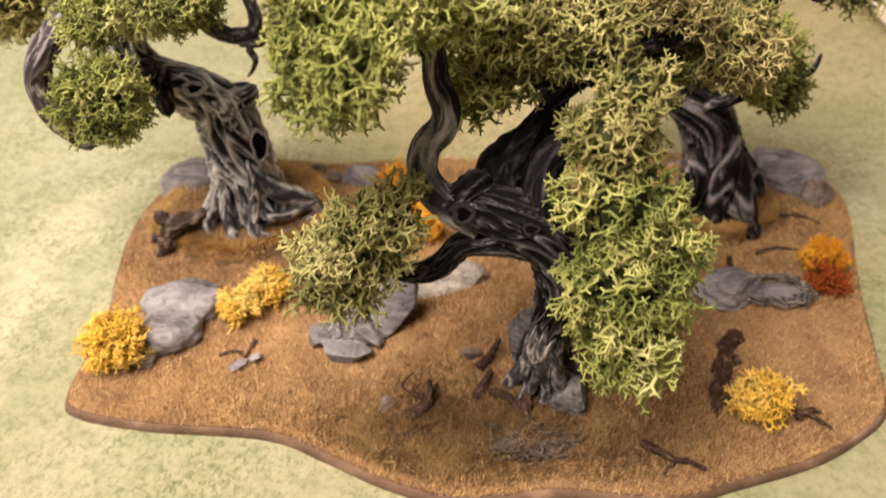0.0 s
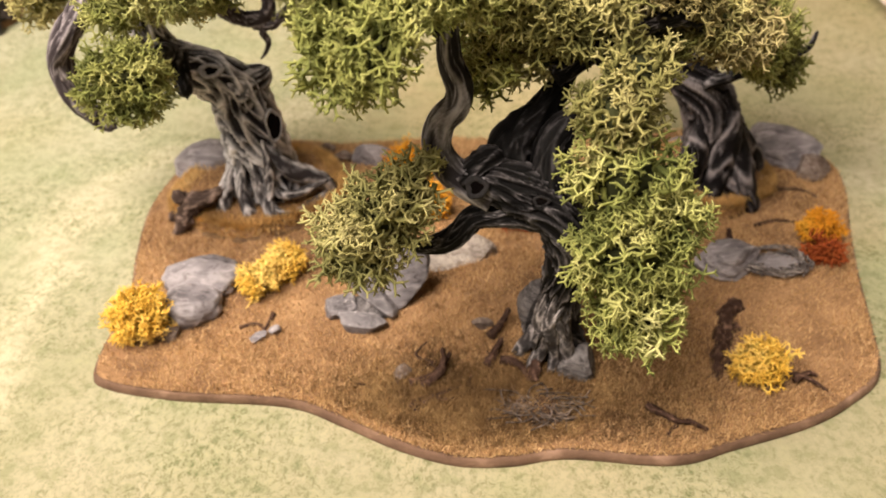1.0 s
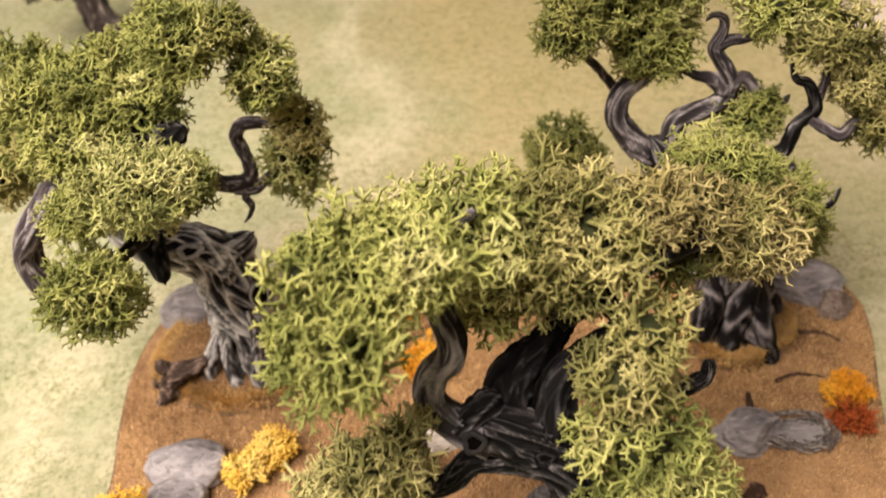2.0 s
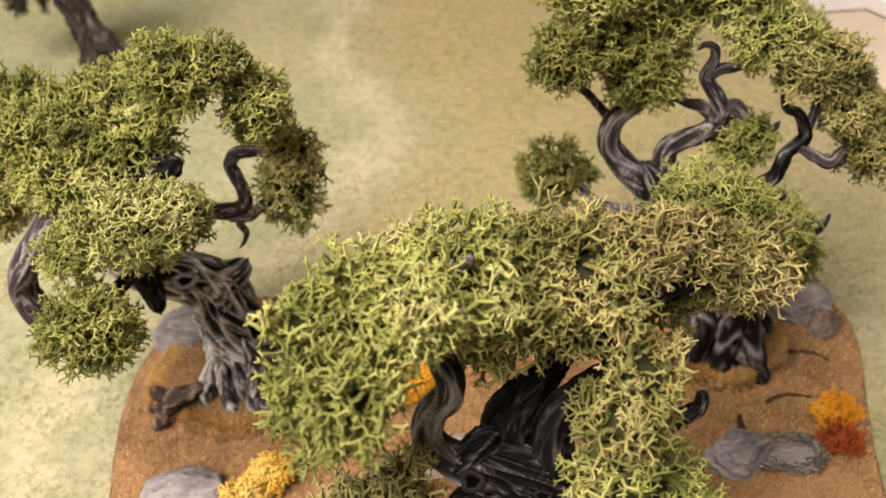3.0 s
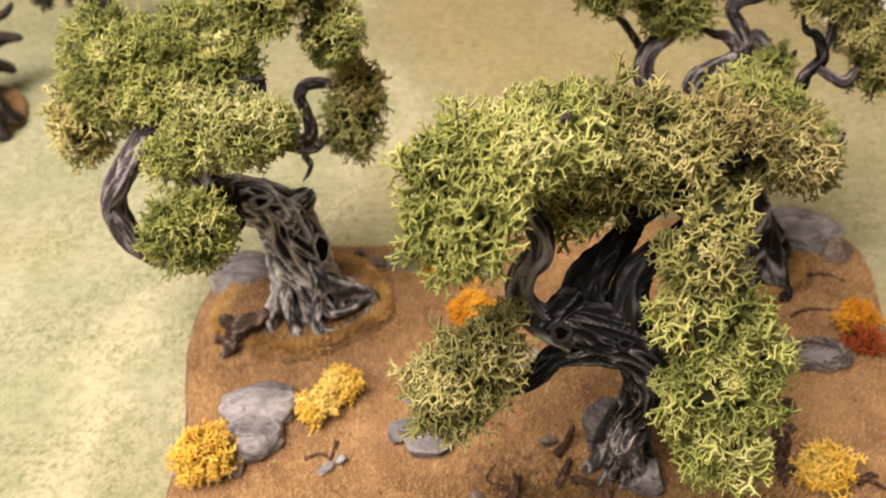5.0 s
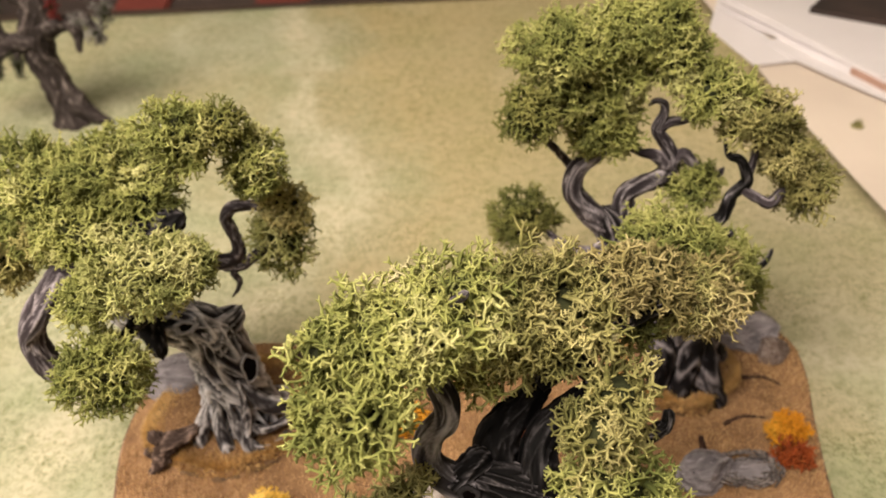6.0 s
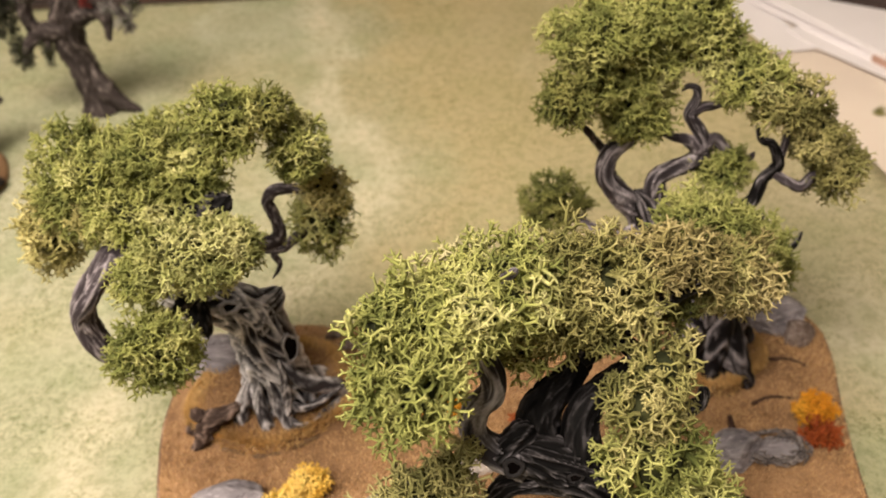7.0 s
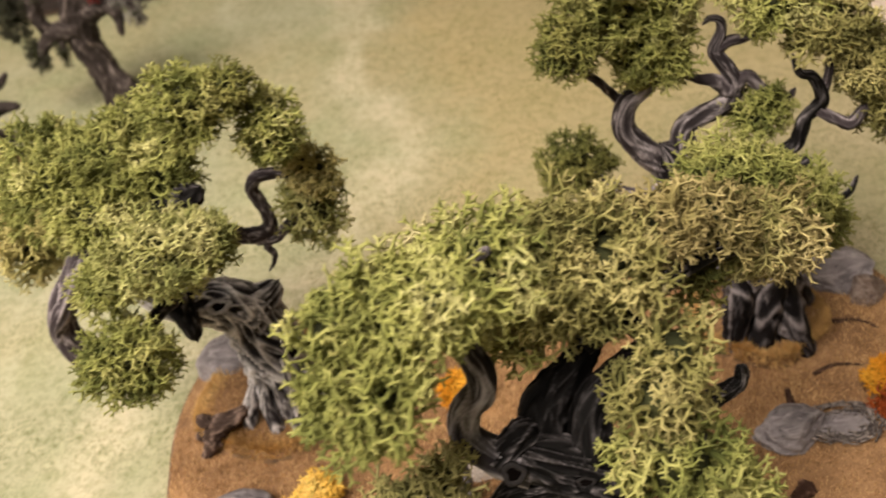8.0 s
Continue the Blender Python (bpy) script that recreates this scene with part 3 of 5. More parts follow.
# ---- room, table and mat ----
def room():
    for name, lo, hi, mat, label in (
        ("floor", (-2.3, -2.2, -0.80), (2.3, 2.6, -0.75), FLOOR, "dark wooden floor of the room"),
        ("ceiling", (-2.3, -2.2, 1.75), (2.3, 2.6, 1.85), WHITE, "white painted ceiling of the room"),
        ("wall_north", (-2.3, 2.6, -0.80), (2.3, 2.7, 1.85), WALL, "plain cream wall behind the table"),
        ("wall_south", (-2.3, -2.3, -0.80), (2.3, -2.2, 1.85), WALL, "plain cream wall of the room"),
        ("wall_east", (2.3, -2.3, -0.80), (2.4, 2.7, 1.85), WALL, "plain cream wall of the room"),
        ("wall_west", (-2.4, -2.3, -0.80), (-2.3, 2.7, 1.85), WALL, "plain cream wall of the room"),
    ):
        tagged(part(name, box_bm(lo, hi), mat), label, name.split("_")[0], kind="structure")
    table = empty("table", "large dark wooden table under the printed cloth", "table")
    part("tabletop", box_bm((-1.0, -0.45, -0.034), (0.95, 1.075, -0.004), 0.004), WOOD, table)
    for x in (-0.93, 0.88):
        for y in (-0.38, 1.0):
            part("leg", box_bm((x - 0.03, y - 0.03, -0.75), (x + 0.03, y + 0.03, -0.034), 0.004), WOOD, table)
    lamp = empty("ceiling_lamp", "large round white ceiling lamp with a warm light", "lamp")
    x, y, z = LAMP
    bm = bmesh.new()
    bmesh.ops.create_cone(bm, cap_ends=False, segments=48, radius1=0.69, radius2=0.45, depth=0.16, matrix=Matrix.Translation((x, y, z + 0.09)))
    bmesh.ops.solidify(bm, geom=bm.faces[:], thickness=0.004)
    part("shade", bm, WHITE, lamp, smooth=True)
    bm = bmesh.new()
    bmesh.ops.create_cone(bm, cap_ends=True, segments=16, radius1=0.008, radius2=0.008, depth=1.75 - z - 0.12, matrix=Matrix.Translation((x, y, (1.75 + z + 0.12) / 2)))
    part("stem", bm, CARD_BROWN, lamp, smooth=True)


def gaming_mat():
    """Cloth sheet with faint ripples; its far and right edges show."""
    nx, ny = 90, 100
    x, y = np.meshgrid(np.linspace(-0.95, 0.362, nx), np.linspace(-0.40, 1.046, ny), indexing="ij")
    x = x + 0.006 * np.sin(y * 7) * (x > 0.34) + 0.05 * (y - 0.6) * (x + 0.95) / 1.3 * 0.9
    far = np.clip((y - 0.55) / 0.3, 0, 1) + np.clip((-0.25 - x) / 0.2, 0, 1)
    z = -0.0006 * far * (1 + np.sin(x * 21 + 2 * np.sin(y * 9)))
    top = np.stack([x, y, z], -1).reshape(-1, 3)
    a = (np.arange(nx - 1)[:, None] * ny + np.arange(ny - 1)[None]).ravel()
    q = np.stack([a, a + ny, a + ny + 1, a + 1], -1)
    low = top - (0, 0, 0.0022)
    n = len(top)
    ring = np.concatenate([np.arange(nx) * ny, (nx - 1) * ny + np.arange(1, ny), np.arange(nx - 2, -1, -1) * ny + ny - 1, np.arange(ny - 2, 0, -1)])
    nxt = np.roll(ring, -1)
    side = np.stack([ring, ring + n, nxt + n, nxt], -1)
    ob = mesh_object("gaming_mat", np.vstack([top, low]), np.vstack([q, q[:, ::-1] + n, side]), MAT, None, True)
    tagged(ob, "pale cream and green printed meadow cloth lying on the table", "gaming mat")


room()
gaming_mat()


# ---- the scenic base ----
OUTLINE = [(-0.154, 0.257), (-0.146, 0.246), (-0.117, 0.239), (-0.069, 0.234), (-0.045, 0.223), (-0.023, 0.211), (-0.001, 0.203), (0.020, 0.202),
           (0.043, 0.205), (0.083, 0.201), (0.109, 0.208), (0.141, 0.218), (0.162, 0.229), (0.181, 0.245), (0.190, 0.275), (0.198, 0.308),
           (0.208, 0.343), (0.221, 0.384), (0.222, 0.410), (0.206, 0.435), (0.170, 0.447), (0.110, 0.445), (0.050, 0.438), (0.000, 0.442),
           (-0.060, 0.437), (-0.090, 0.442), (-0.125, 0.440), (-0.146, 0.425), (-0.156, 0.400), (-0.160, 0.370), (-0.157, 0.335), (-0.152, 0.300)]
HUB = np.array([0.035, 0.325])
DISCS = [((-0.099, 0.377), (0.045, 0.039)), ((0.143, 0.386), (0.033, 0.030))]


def step01(x):
    x = np.clip(x, 0, 1)
    return x * x * (3 - 2 * x)


def edge_curve(n):
    closed = OUTLINE[-2:] + OUTLINE + OUTLINE[:3]
    p = spline([(x, y, 0.0) for x, y in closed], 0.0015)[:, :2]
    ang = np.unwrap(np.arctan2(*(p - HUB).T[::-1]))
    rad = np.linalg.norm(p - HUB, axis=1)
    grid = np.linspace(0, 2 * np.pi, n, endpoint=False)
    order = np.argsort(ang % (2 * np.pi))
    return grid, np.interp(grid, (ang % (2 * np.pi))[order], rad[order], period=2 * np.pi)


EDGE_ANGLE, EDGE_RADIUS = edge_curve(720)


def ground_height(x, y):
    """Height of the base's soil: low lumps, a rise behind the middle tree and the two flocked discs of the outer trees."""
    d = np.stack([x, y], -1) - HUB
    s = np.hypot(*d.T) / np.interp(np.arctan2(d[..., 1], d[..., 0]).T % (2 * np.pi), EDGE_ANGLE, EDGE_RADIUS, period=2 * np.pi)
    inside = step01((0.99 - s.T) / 0.16)
    v = np.stack([x, y, 0 * x], -1).reshape(-1, 3)
    lump = (0.0012 * smooth_noise(v, 70.0) + 0.0007 * smooth_noise(v, 190.0, 2)).reshape(np.shape(x))
    h = 0.0047 + inside * (0.0014 + lump + 0.0105 * np.exp(-(((x - 0.025) / 0.042) ** 2) - ((y - 0.292) / 0.036) ** 2) + 0.004 * np.exp(-(((x + 0.07) / 0.06) ** 2) - ((y - 0.36) / 0.07) ** 2))
    for (cx, cy), (rx, ry) in DISCS:
        q = np.hypot((x - cx) / rx, (y - cy) / ry) + 0.04 * np.sin(5 * np.arctan2(y - cy, x - cx))
        h = h + 0.0085 * step01((1.04 - q) / 0.05)
    return h


def scenic_base():
    base = empty("scenic_base", "flat kidney-shaped scenery base with brown soil on the printed cloth", "scenery base")
    n, rings = 480, 110
    ang = np.linspace(0, 2 * np.pi, n, endpoint=False)
    rad = np.interp(ang, EDGE_ANGLE, EDGE_RADIUS, period=2 * np.pi)
    way = np.stack([np.cos(ang), np.sin(ang)], -1)
    s = 1 - np.linspace(0, 1, rings) ** 1.1
    s[-1] = 0.004
    xy = HUB + (rad[None, :, None] * s[:, None, None]) * way[None] * (1 - 0.0022 / rad[None, :, None])
    z = ground_height(xy[..., 0], xy[..., 1])
    v = np.concatenate([xy, z[..., None]], -1).reshape(-1, 3)
    i, j = np.meshgrid(np.arange(rings - 1), np.arange(n), indexing="ij")
    a, b = i * n + j, i * n + (j + 1) % n
    mesh_object("soil", v, np.stack([a, b, b + n, a + n], -1).reshape(-1, 4), SOIL, base, True, "brown textured soil")
    prof = [(-0.0003, 0.0), (0.0, 0.0005), (-0.0002, 0.0018), (-0.0006, 0.0030), (-0.0010, 0.0037), (-0.0016, 0.0041), (-0.0027, 0.0043), (-0.0031, 0.0026)]
    rv = np.concatenate([np.concatenate([HUB + way * (rad[:, None] + o), np.full((n, 1), h)], 1) for o, h in prof])
    i, j = np.meshgrid(np.arange(len(prof) - 1), np.arange(n), indexing="ij")
    a, b = i * n + j, i * n + (j + 1) % n
    mesh_object("rim", rv, np.stack([a, b, b + n, a + n], -1).reshape(-1, 4), RIM, base, True, "brown painted rim")

    # static grass: short leaning fibres
    rnd = np.random.RandomState(5)
    m = 190000
    an = rnd.rand(m) * 2 * np.pi
    q = np.sqrt(rnd.rand(m)) * 0.988
    p = HUB + (q * np.interp(an, EDGE_ANGLE, EDGE_RADIUS, period=2 * np.pi))[:, None] * np.stack([np.cos(an), np.sin(an)], -1)
    patch = smooth_noise(np.c_[p, np.zeros(m)], 45.0, 6) + 0.5 * smooth_noise(np.c_[p, np.zeros(m)], 130.0, 8)
    keep = rnd.rand(m) < np.clip(0.75 + 0.7 * patch, 0.25, 1.0)
    for (cx, cy), (rx, ry) in DISCS:
        q = np.hypot((p[:, 0] - cx) / rx, (p[:, 1] - cy) / ry) + 0.04 * np.sin(5 * np.arctan2(p[:, 1] - cy, p[:, 0] - cx))
        keep &= np.abs(q - 1.03) > 0.035
    p, m = p[keep], int(keep.sum())
    root = np.c_[p, ground_height(p[:, 0], p[:, 1]) - 0.0002]
    lean = np.c_[rnd.normal(size=(m, 2)) * 0.6, np.ones(m)]
    lean /= np.linalg.norm(lean, axis=1)[:, None]
    length = rnd.uniform(0.0014, 0.0040, m)[:, None]
    side = np.cross(lean, rnd.normal(size=(m, 3)))
    side /= np.linalg.norm(side, axis=1)[:, None]
    w = 0.00020
    V = np.stack([root - side * w, root + side * w, root + lean * length], 1).reshape(-1, 3)
    tagged(mesh_object("static_grass", V, np.arange(3 * m).reshape(-1, 3), FIBRE, base, False, "short tan and brown grass fibres"), kind="stuff")

    # flocked edges of the two discs
    for (cx, cy), (rx, ry) in DISCS:
        an = np.linspace(0, 2 * np.pi, 160, endpoint=False)
        rim = []
        for out, up in ((1.040, -0.0010), (1.046, 0.0004), (1.040, 0.0016), (1.020, 0.0026), (0.98, 0.0020)):
            q = out - 0.04 * np.sin(5 * an) + 0.012 * np.sin(13 * an + cx * 90) + 0.008 * np.sin(29 * an)
            x, y = cx + rx * q * np.cos(an), cy + ry * q * np.sin(an)
            low = ground_height(cx + rx * 1.12 * (1 - 0.04 * np.sin(5 * an)) * np.cos(an), cy + ry * 1.12 * (1 - 0.04 * np.sin(5 * an)) * np.sin(an))
            rim.append(np.stack([x, y, low + up], -1))
        i, j = np.meshgrid(np.arange(4), np.arange(160), indexing="ij")
        a, b = i * 160 + j, i * 160 + (j + 1) % 160
        mesh_object("disc_edge", np.vstack(rim), np.stack([a, b, b + 160, a + 160], -1).reshape(-1, 4), DISC_EDGE, base, True, "dark brown edge of a tree's disc")
        m = 13000
        an = rnd.rand(m) * 2 * np.pi
        q = 1.025 - np.abs(rnd.normal(0, 0.10, m)) - 0.04 * np.sin(5 * an)
        p = np.stack([cx + rx * q * np.cos(an), cy + ry * q * np.sin(an)], -1)
        root = np.c_[p, ground_height(p[:, 0], p[:, 1]) - 0.0006]
        lean = np.c_[0.6 * np.cos(an), 0.6 * np.sin(an), np.full(m, 1.0)] + rnd.normal(size=(m, 3)) * 0.5
        lean /= np.linalg.norm(lean, axis=1)[:, None]
        side = np.cross(lean, rnd.normal(size=(m, 3)))
        side /= np.linalg.norm(side, axis=1)[:, None]
        length = rnd.uniform(0.0020, 0.0044, m)[:, None]
        V = np.stack([root - side * 0.0003, root + side * 0.0003, root + lean * length], 1).reshape(-1, 3)
        tagged(mesh_object("flock", V, np.arange(3 * m).reshape(-1, 3), FLOCK, base, False, "orange-tan flock at the edge of a tree's disc", np.full(len(V), 0.75)), kind="stuff")

    # longer dark grass round the brushwood
    m = 19000
    p = np.array([0.012, 0.229]) + rnd.normal(size=(m, 2)) * (0.036, 0.0125)
    d = p - HUB
    p = p[(np.hypot(*d.T) < 0.955 * np.interp(np.arctan2(d[:, 1], d[:, 0]) % (2 * np.pi), EDGE_ANGLE, EDGE_RADIUS, period=2 * np.pi)) & (p[:, 1] < 0.27)]
    m = len(p)
    root = np.c_[p, ground_height(p[:, 0], p[:, 1]) - 0.0003]
    lean = np.c_[rnd.normal(size=(m, 2)) * 0.8, np.ones(m)]
    lean /= np.linalg.norm(lean, axis=1)[:, None]
    side = np.cross(lean, rnd.normal(size=(m, 3)))
    side /= np.linalg.norm(side, axis=1)[:, None]
    length = rnd.uniform(0.003, 0.0072, m)[:, None]
    V = np.stack([root - side * 0.00022, root + side * 0.00022, root + lean * length], 1).reshape(-1, 3)
    tagged(mesh_object("dry_grass", V, np.arange(3 * m).reshape(-1, 3), DRY, base, False, "longer dark brown grass fibres", np.full(len(V), 0.65)), kind="stuff")


scenic_base()


def gz(x, y):
    return float(ground_height(np.array([x]), np.array([y]))[0])


# ---- stones ----
def stone(x, y, half, seed, mat, tilt=(0, 0, 0), sink=0.3, cuts=9, label="", name="stone", strata=0.0, rough=1.0):
    """A broken stone: a ball cut by planes and roughened."""
    rnd = np.random.RandomState(seed)
    bm = bmesh.new()
    bmesh.ops.create_icosphere(bm, subdivisions=5, radius=1.0)
    v = np.array([q.co[:] for q in bm.verts])
    f = np.array([[q.index for q in t.verts] for t in bm.faces])
    bm.free()
    for _ in range(cuts):
        n = rnd.normal(size=3)
        n /= np.linalg.norm(n)
        over = np.maximum(0, v @ n - rnd.uniform(0.45, 0.85))
        v = v - over[:, None] * n * 0.985
    v = v * (1 + 0.035 * rough * smooth_noise(v, 3.0 if rough > 1 else 4.0, seed) + 0.018 * rough * smooth_noise(v, 8.0 if rough > 1 else 13.0, seed + 1) + 0.009 * smooth_noise(v, 31.0, seed + 2))[:, None]
    if strata:
        band = np.sin(v[:, 2] * 17 + 2.5 * smooth_noise(v, 2.0, seed))
        v[:, :2] *= (1 + strata * np.sign(band) * np.abs(band) ** 0.3)[:, None]
    v = v * np.array(half)
    m = np.array(Euler([radians(a) for a in tilt]).to_matrix())
    v = v @ m.T
    low, high = v[:, 2].min(), v[:, 2].max()
    v = v + (x, y, gz(x, y) - low - sink * (high - low))
    return tagged(mesh_object(name, v, f, mat, None, False), label, "stone")


def shard(x, y, corners, thick, seed, tilt, sink, label):
    """A split slate slab: a many-cornered plate with broken edges and a slightly wavy face."""
    bm = bmesh.new()
    bmesh.ops.create_icosphere(bm, subdivisions=6, radius=1.0)
    d = np.array([q.co[:] for q in bm.verts])
    f = np.array([[q.index for q in t.verts] for t in bm.faces])
    bm.free()
    c = np.array(corners)
    c, thick = (c - c.mean(0)) * 1.22, 1.7 * thick
    wide = np.abs(c).max()
    d = d * (wide, wide, thick)
    ring = [tuple(p) for p in c]
    planes = [((0.06, 0.05, 1.0), thick), ((-0.10, 0.07, 1.0), thick * 1.06), ((0, 0, -1.0), thick)]
    for i, p in enumerate(ring):
        q = ring[(i + 1) % len(ring)]
        n = np.array([p[1] - q[1], q[0] - p[0]]) / np.hypot(q[0] - p[0], q[1] - p[1])
        if n @ p < 0:
            n = -n
        planes.append(((n[0], n[1], 0.25 if i % 2 else -0.15), n @ p))
    reach = sum((np.maximum(d @ np.array(n), 0) / h) ** 9 for n, h in planes) ** (-1 / 9)
    v = d * reach[:, None]
    u = v / wide
    v = v * (1 + 0.09 * smooth_noise(u, 2.6, seed) + 0.04 * smooth_noise(u, 9.0, seed + 1) + 0.02 * smooth_noise(u, 24.0, seed + 6))[:, None]
    v[:, 2] += 0.0007 * smooth_noise(u, 3.0, seed + 2) + 0.00015 * smooth_noise(u, 15.0, seed + 4)
    v = v @ np.array(Euler([radians(a) for a in tilt]).to_matrix()).T
    low, high = v[:, 2].min(), v[:, 2].max()
    v = v + (x, y, gz(x, y) - low - sink * (high - low))
    return tagged(mesh_object("stone", v, f, SLATE, None, True), label, "stone")


GREY = "grey drybrushed model stone set in the brown soil"
stone(-0.116, 0.306, (0.0190, 0.0135, 0.0085), 4, STONE_LIGHT, (6, -4, -6), 0.40, 1, "broad smooth grey stone set in brown soil", rough=3.2)
stone(-0.1165, 0.287, (0.0150, 0.0120, 0.0090), 5, STONE_LIGHT, (-4, 5, 30), 0.36, 1, "rounded grey stone beside a larger one", rough=3.0)
stone(-0.126, 0.274, (0.009, 0.006, 0.005), 7, STONE_BROWN, (0, 12, 10), 0.3, 8, "small dark brown stone beside a yellow bush")
shard(-0.0205, 0.2915, [(-0.0095, 0.0060), (0.0050, 0.0150), (0.0105, 0.0030), (0.0030, -0.0140), (-0.0005, -0.0130)], 0.0022, 12, (66, 16, -8), 0.08, "broad grey slate slab leaning on smaller slabs")
shard(-0.0355, 0.2855, [(-0.0125, 0.0100), (-0.0015, 0.0110), (0.0085, -0.0075), (0.0065, -0.0100), (-0.0030, -0.0020)], 0.0017, 14, (46, -14, -6), 0.05, "leaning grey slate slab in a small outcrop")
shard(-0.0490, 0.2835, [(-0.0062, 0.0040), (0.0050, 0.0050), (0.0058, -0.0030), (-0.0055, -0.0035)], 0.0022, 15, (20, -6, 10), 0.2, "small flat grey stone of an outcrop")
shard(-0.0385, 0.2735, [(-0.0095, 0.0026), (0.0050, 0.0042), (0.0095, 0.0012), (0.0030, -0.0034), (-0.0065, -0.0028)], 0.0020, 17, (24, 4, -6), 0.15, "low grey slab at the front of an outcrop")
# dark rock added to stand for the shade between the slabs
stone(-0.0375, 0.2850, (0.0120, 0.0085, 0.0060), 18, STONE_DARK, (20, 4, -10), 0.3, 8, "dark filler rock for the shaded gaps under slate slabs")
stone(0.0030, 0.315, (0.021, 0.0120, 0.0120), 22, STONE_PALE, (-4, 3, 8), 0.45, 5, "pale off-white stone half sunk in soil")
stone(0.135, 0.3135, (0.0185, 0.0115, 0.0105), 23, STONE_LIGHT, (6, 4, 5), 0.35, 6, "flat grey stone beside a heap of twigs", strata=0.03, rough=2.6)
stone(0.189, 0.412, (0.029, 0.019, 0.013), 25, STONE, (10, 5, -20), 0.38, 9, "large grey boulder at the edge of the base", strata=0.02)
stone(0.204, 0.396, (0.013, 0.010, 0.008), 26, STONE_BROWN, (0, 8, 30), 0.35, 9, "brown-grey broken stone beside a boulder")
stone(-0.134, 0.406, (0.024, 0.026, 0.0135), 28, STONE, (4, -10, 15), 0.52, 5, "broad dark grey rock behind a tree stump")
stone(-0.043, 0.412, (0.014, 0.008, 0.009), 31, STONE, (5, 4, 10), 0.35, 8, GREY)
stone(-0.004, 0.402, (0.013, 0.008, 0.008), 33, STONE, (-6, 4, -12), 0.35, 8, GREY)
stone(0.0350, 0.268, (0.0090, 0.008, 0.0185), 35, STONE_DARK, (6, 8, 20), 0.25, 8, "upright dark grey rock beside a tree foot", strata=0.02)
stone(0.0520, 0.2460, (0.0100, 0.0085, 0.0098), 37, STONE_DARK, (10, -8, 40), 0.34, 5, "rounded grey boulder beside a tree foot")
stone(-0.0785, 0.272, (0.0035, 0.003, 0.0028), 41, STONE, (0, 0, 10), 0.25, 6, "small pale pebble on brown soil", "pebble")
stone(-0.084, 0.268, (0.0045, 0.0026, 0.0024), 43, STONE, (0, 0, 30), 0.25, 6, "small pale pebble on brown soil", "pebble")
stone(0.013, 0.268, (0.0055, 0.0032, 0.003), 45, STONE_BROWN, (0, 10, 15), 0.3, 6, "small brown pebble in tan grass", "pebble")
stone(-0.021, 0.247, (0.0055, 0.004, 0.003), 47, STONE_BROWN, (0, 0, 60), 0.3, 6, "small brown-grey pebble in dry grass", "pebble")
stone(-0.060, 0.414, (0.007, 0.005, 0.004), 54, STONE_BROWN, (0, 4, 10), 0.3, 8, "small brown stone at the back of the base")
stone(-0.068, 0.424, (0.006, 0.004, 0.004), 55, STONE_BROWN, (0, 4, 50), 0.3, 8, "small brown stone at the back of the base")
stone(0.139, 0.425, (0.010, 0.007, 0.006), 49, STONE, (0, 0, 10), 0.35, 8, GREY)


# ---- bushes of coloured lichen ----
def bush(x, y, r, tint, seed, label, up=0.75):
    c = (x, y, gz(x, y) + r[2] * up)
    tagged(lichen("bush", c, r, LICHEN[tint], None, seed, size=0.0092, gap=0.0036, flat=0.85), label, "bush", "coloured lichen bushes")


bush(-0.1360, 0.2740, (0.0145, 0.0130, 0.0140), "yellow", 60, "bright yellow lichen bush on brown soil beside a grey stone")
bush(-0.088, 0.300, (0.0115, 0.0095, 0.0090), "yellow", 61, "bright yellow lichen bush on brown soil")
bush(-0.0765, 0.310, (0.0095, 0.0085, 0.0100), "yellow", 62, "bright yellow lichen bush leaning on another")
bush(0.126, 0.240, (0.0125, 0.0115, 0.0115), "yellow", 63, "round yellow lichen bush beside dark twigs")
bush(0.1835, 0.331, (0.0115, 0.0095, 0.0105), "orange", 64, "orange lichen bush above a rust-red one")
bush(0.1815, 0.3175, (0.0100, 0.0075, 0.0070), "rust", 65, "rust-red lichen bush beside an orange one")
bush(-0.023, 0.402, (0.0115, 0.0085, 0.0095), "orange", 66, "orange lichen bush between grey stones")
bush(-0.0105, 0.358, (0.0120, 0.0095, 0.0115), "orange", 67, "small orange lichen bush behind the middle tree")
bush(0.039, 0.346, (0.0115, 0.0055, 0.0050), "rust", 68, "low rust-red lichen bush behind the middle tree")


# ---- twigs and fallen wood ----
def wood_piece(name, xy, radius, mat, seed, label, high=()):
    pts = []
    for i, (x, y) in enumerate(xy):
        h = high[i] if i < len(high) else 0.0
        pts.append((x, y, gz(x, y) + radius * 0.4 + h, radius * (1.25 if name == "root_piece" else 1.0) * (1 - 0.55 * i / (len(xy) - 1))))
    tagged(limb(name, pts, mat, None, seed=seed, sides=16, step=0.0007, amp=0.34, strands=2), label, "twig")


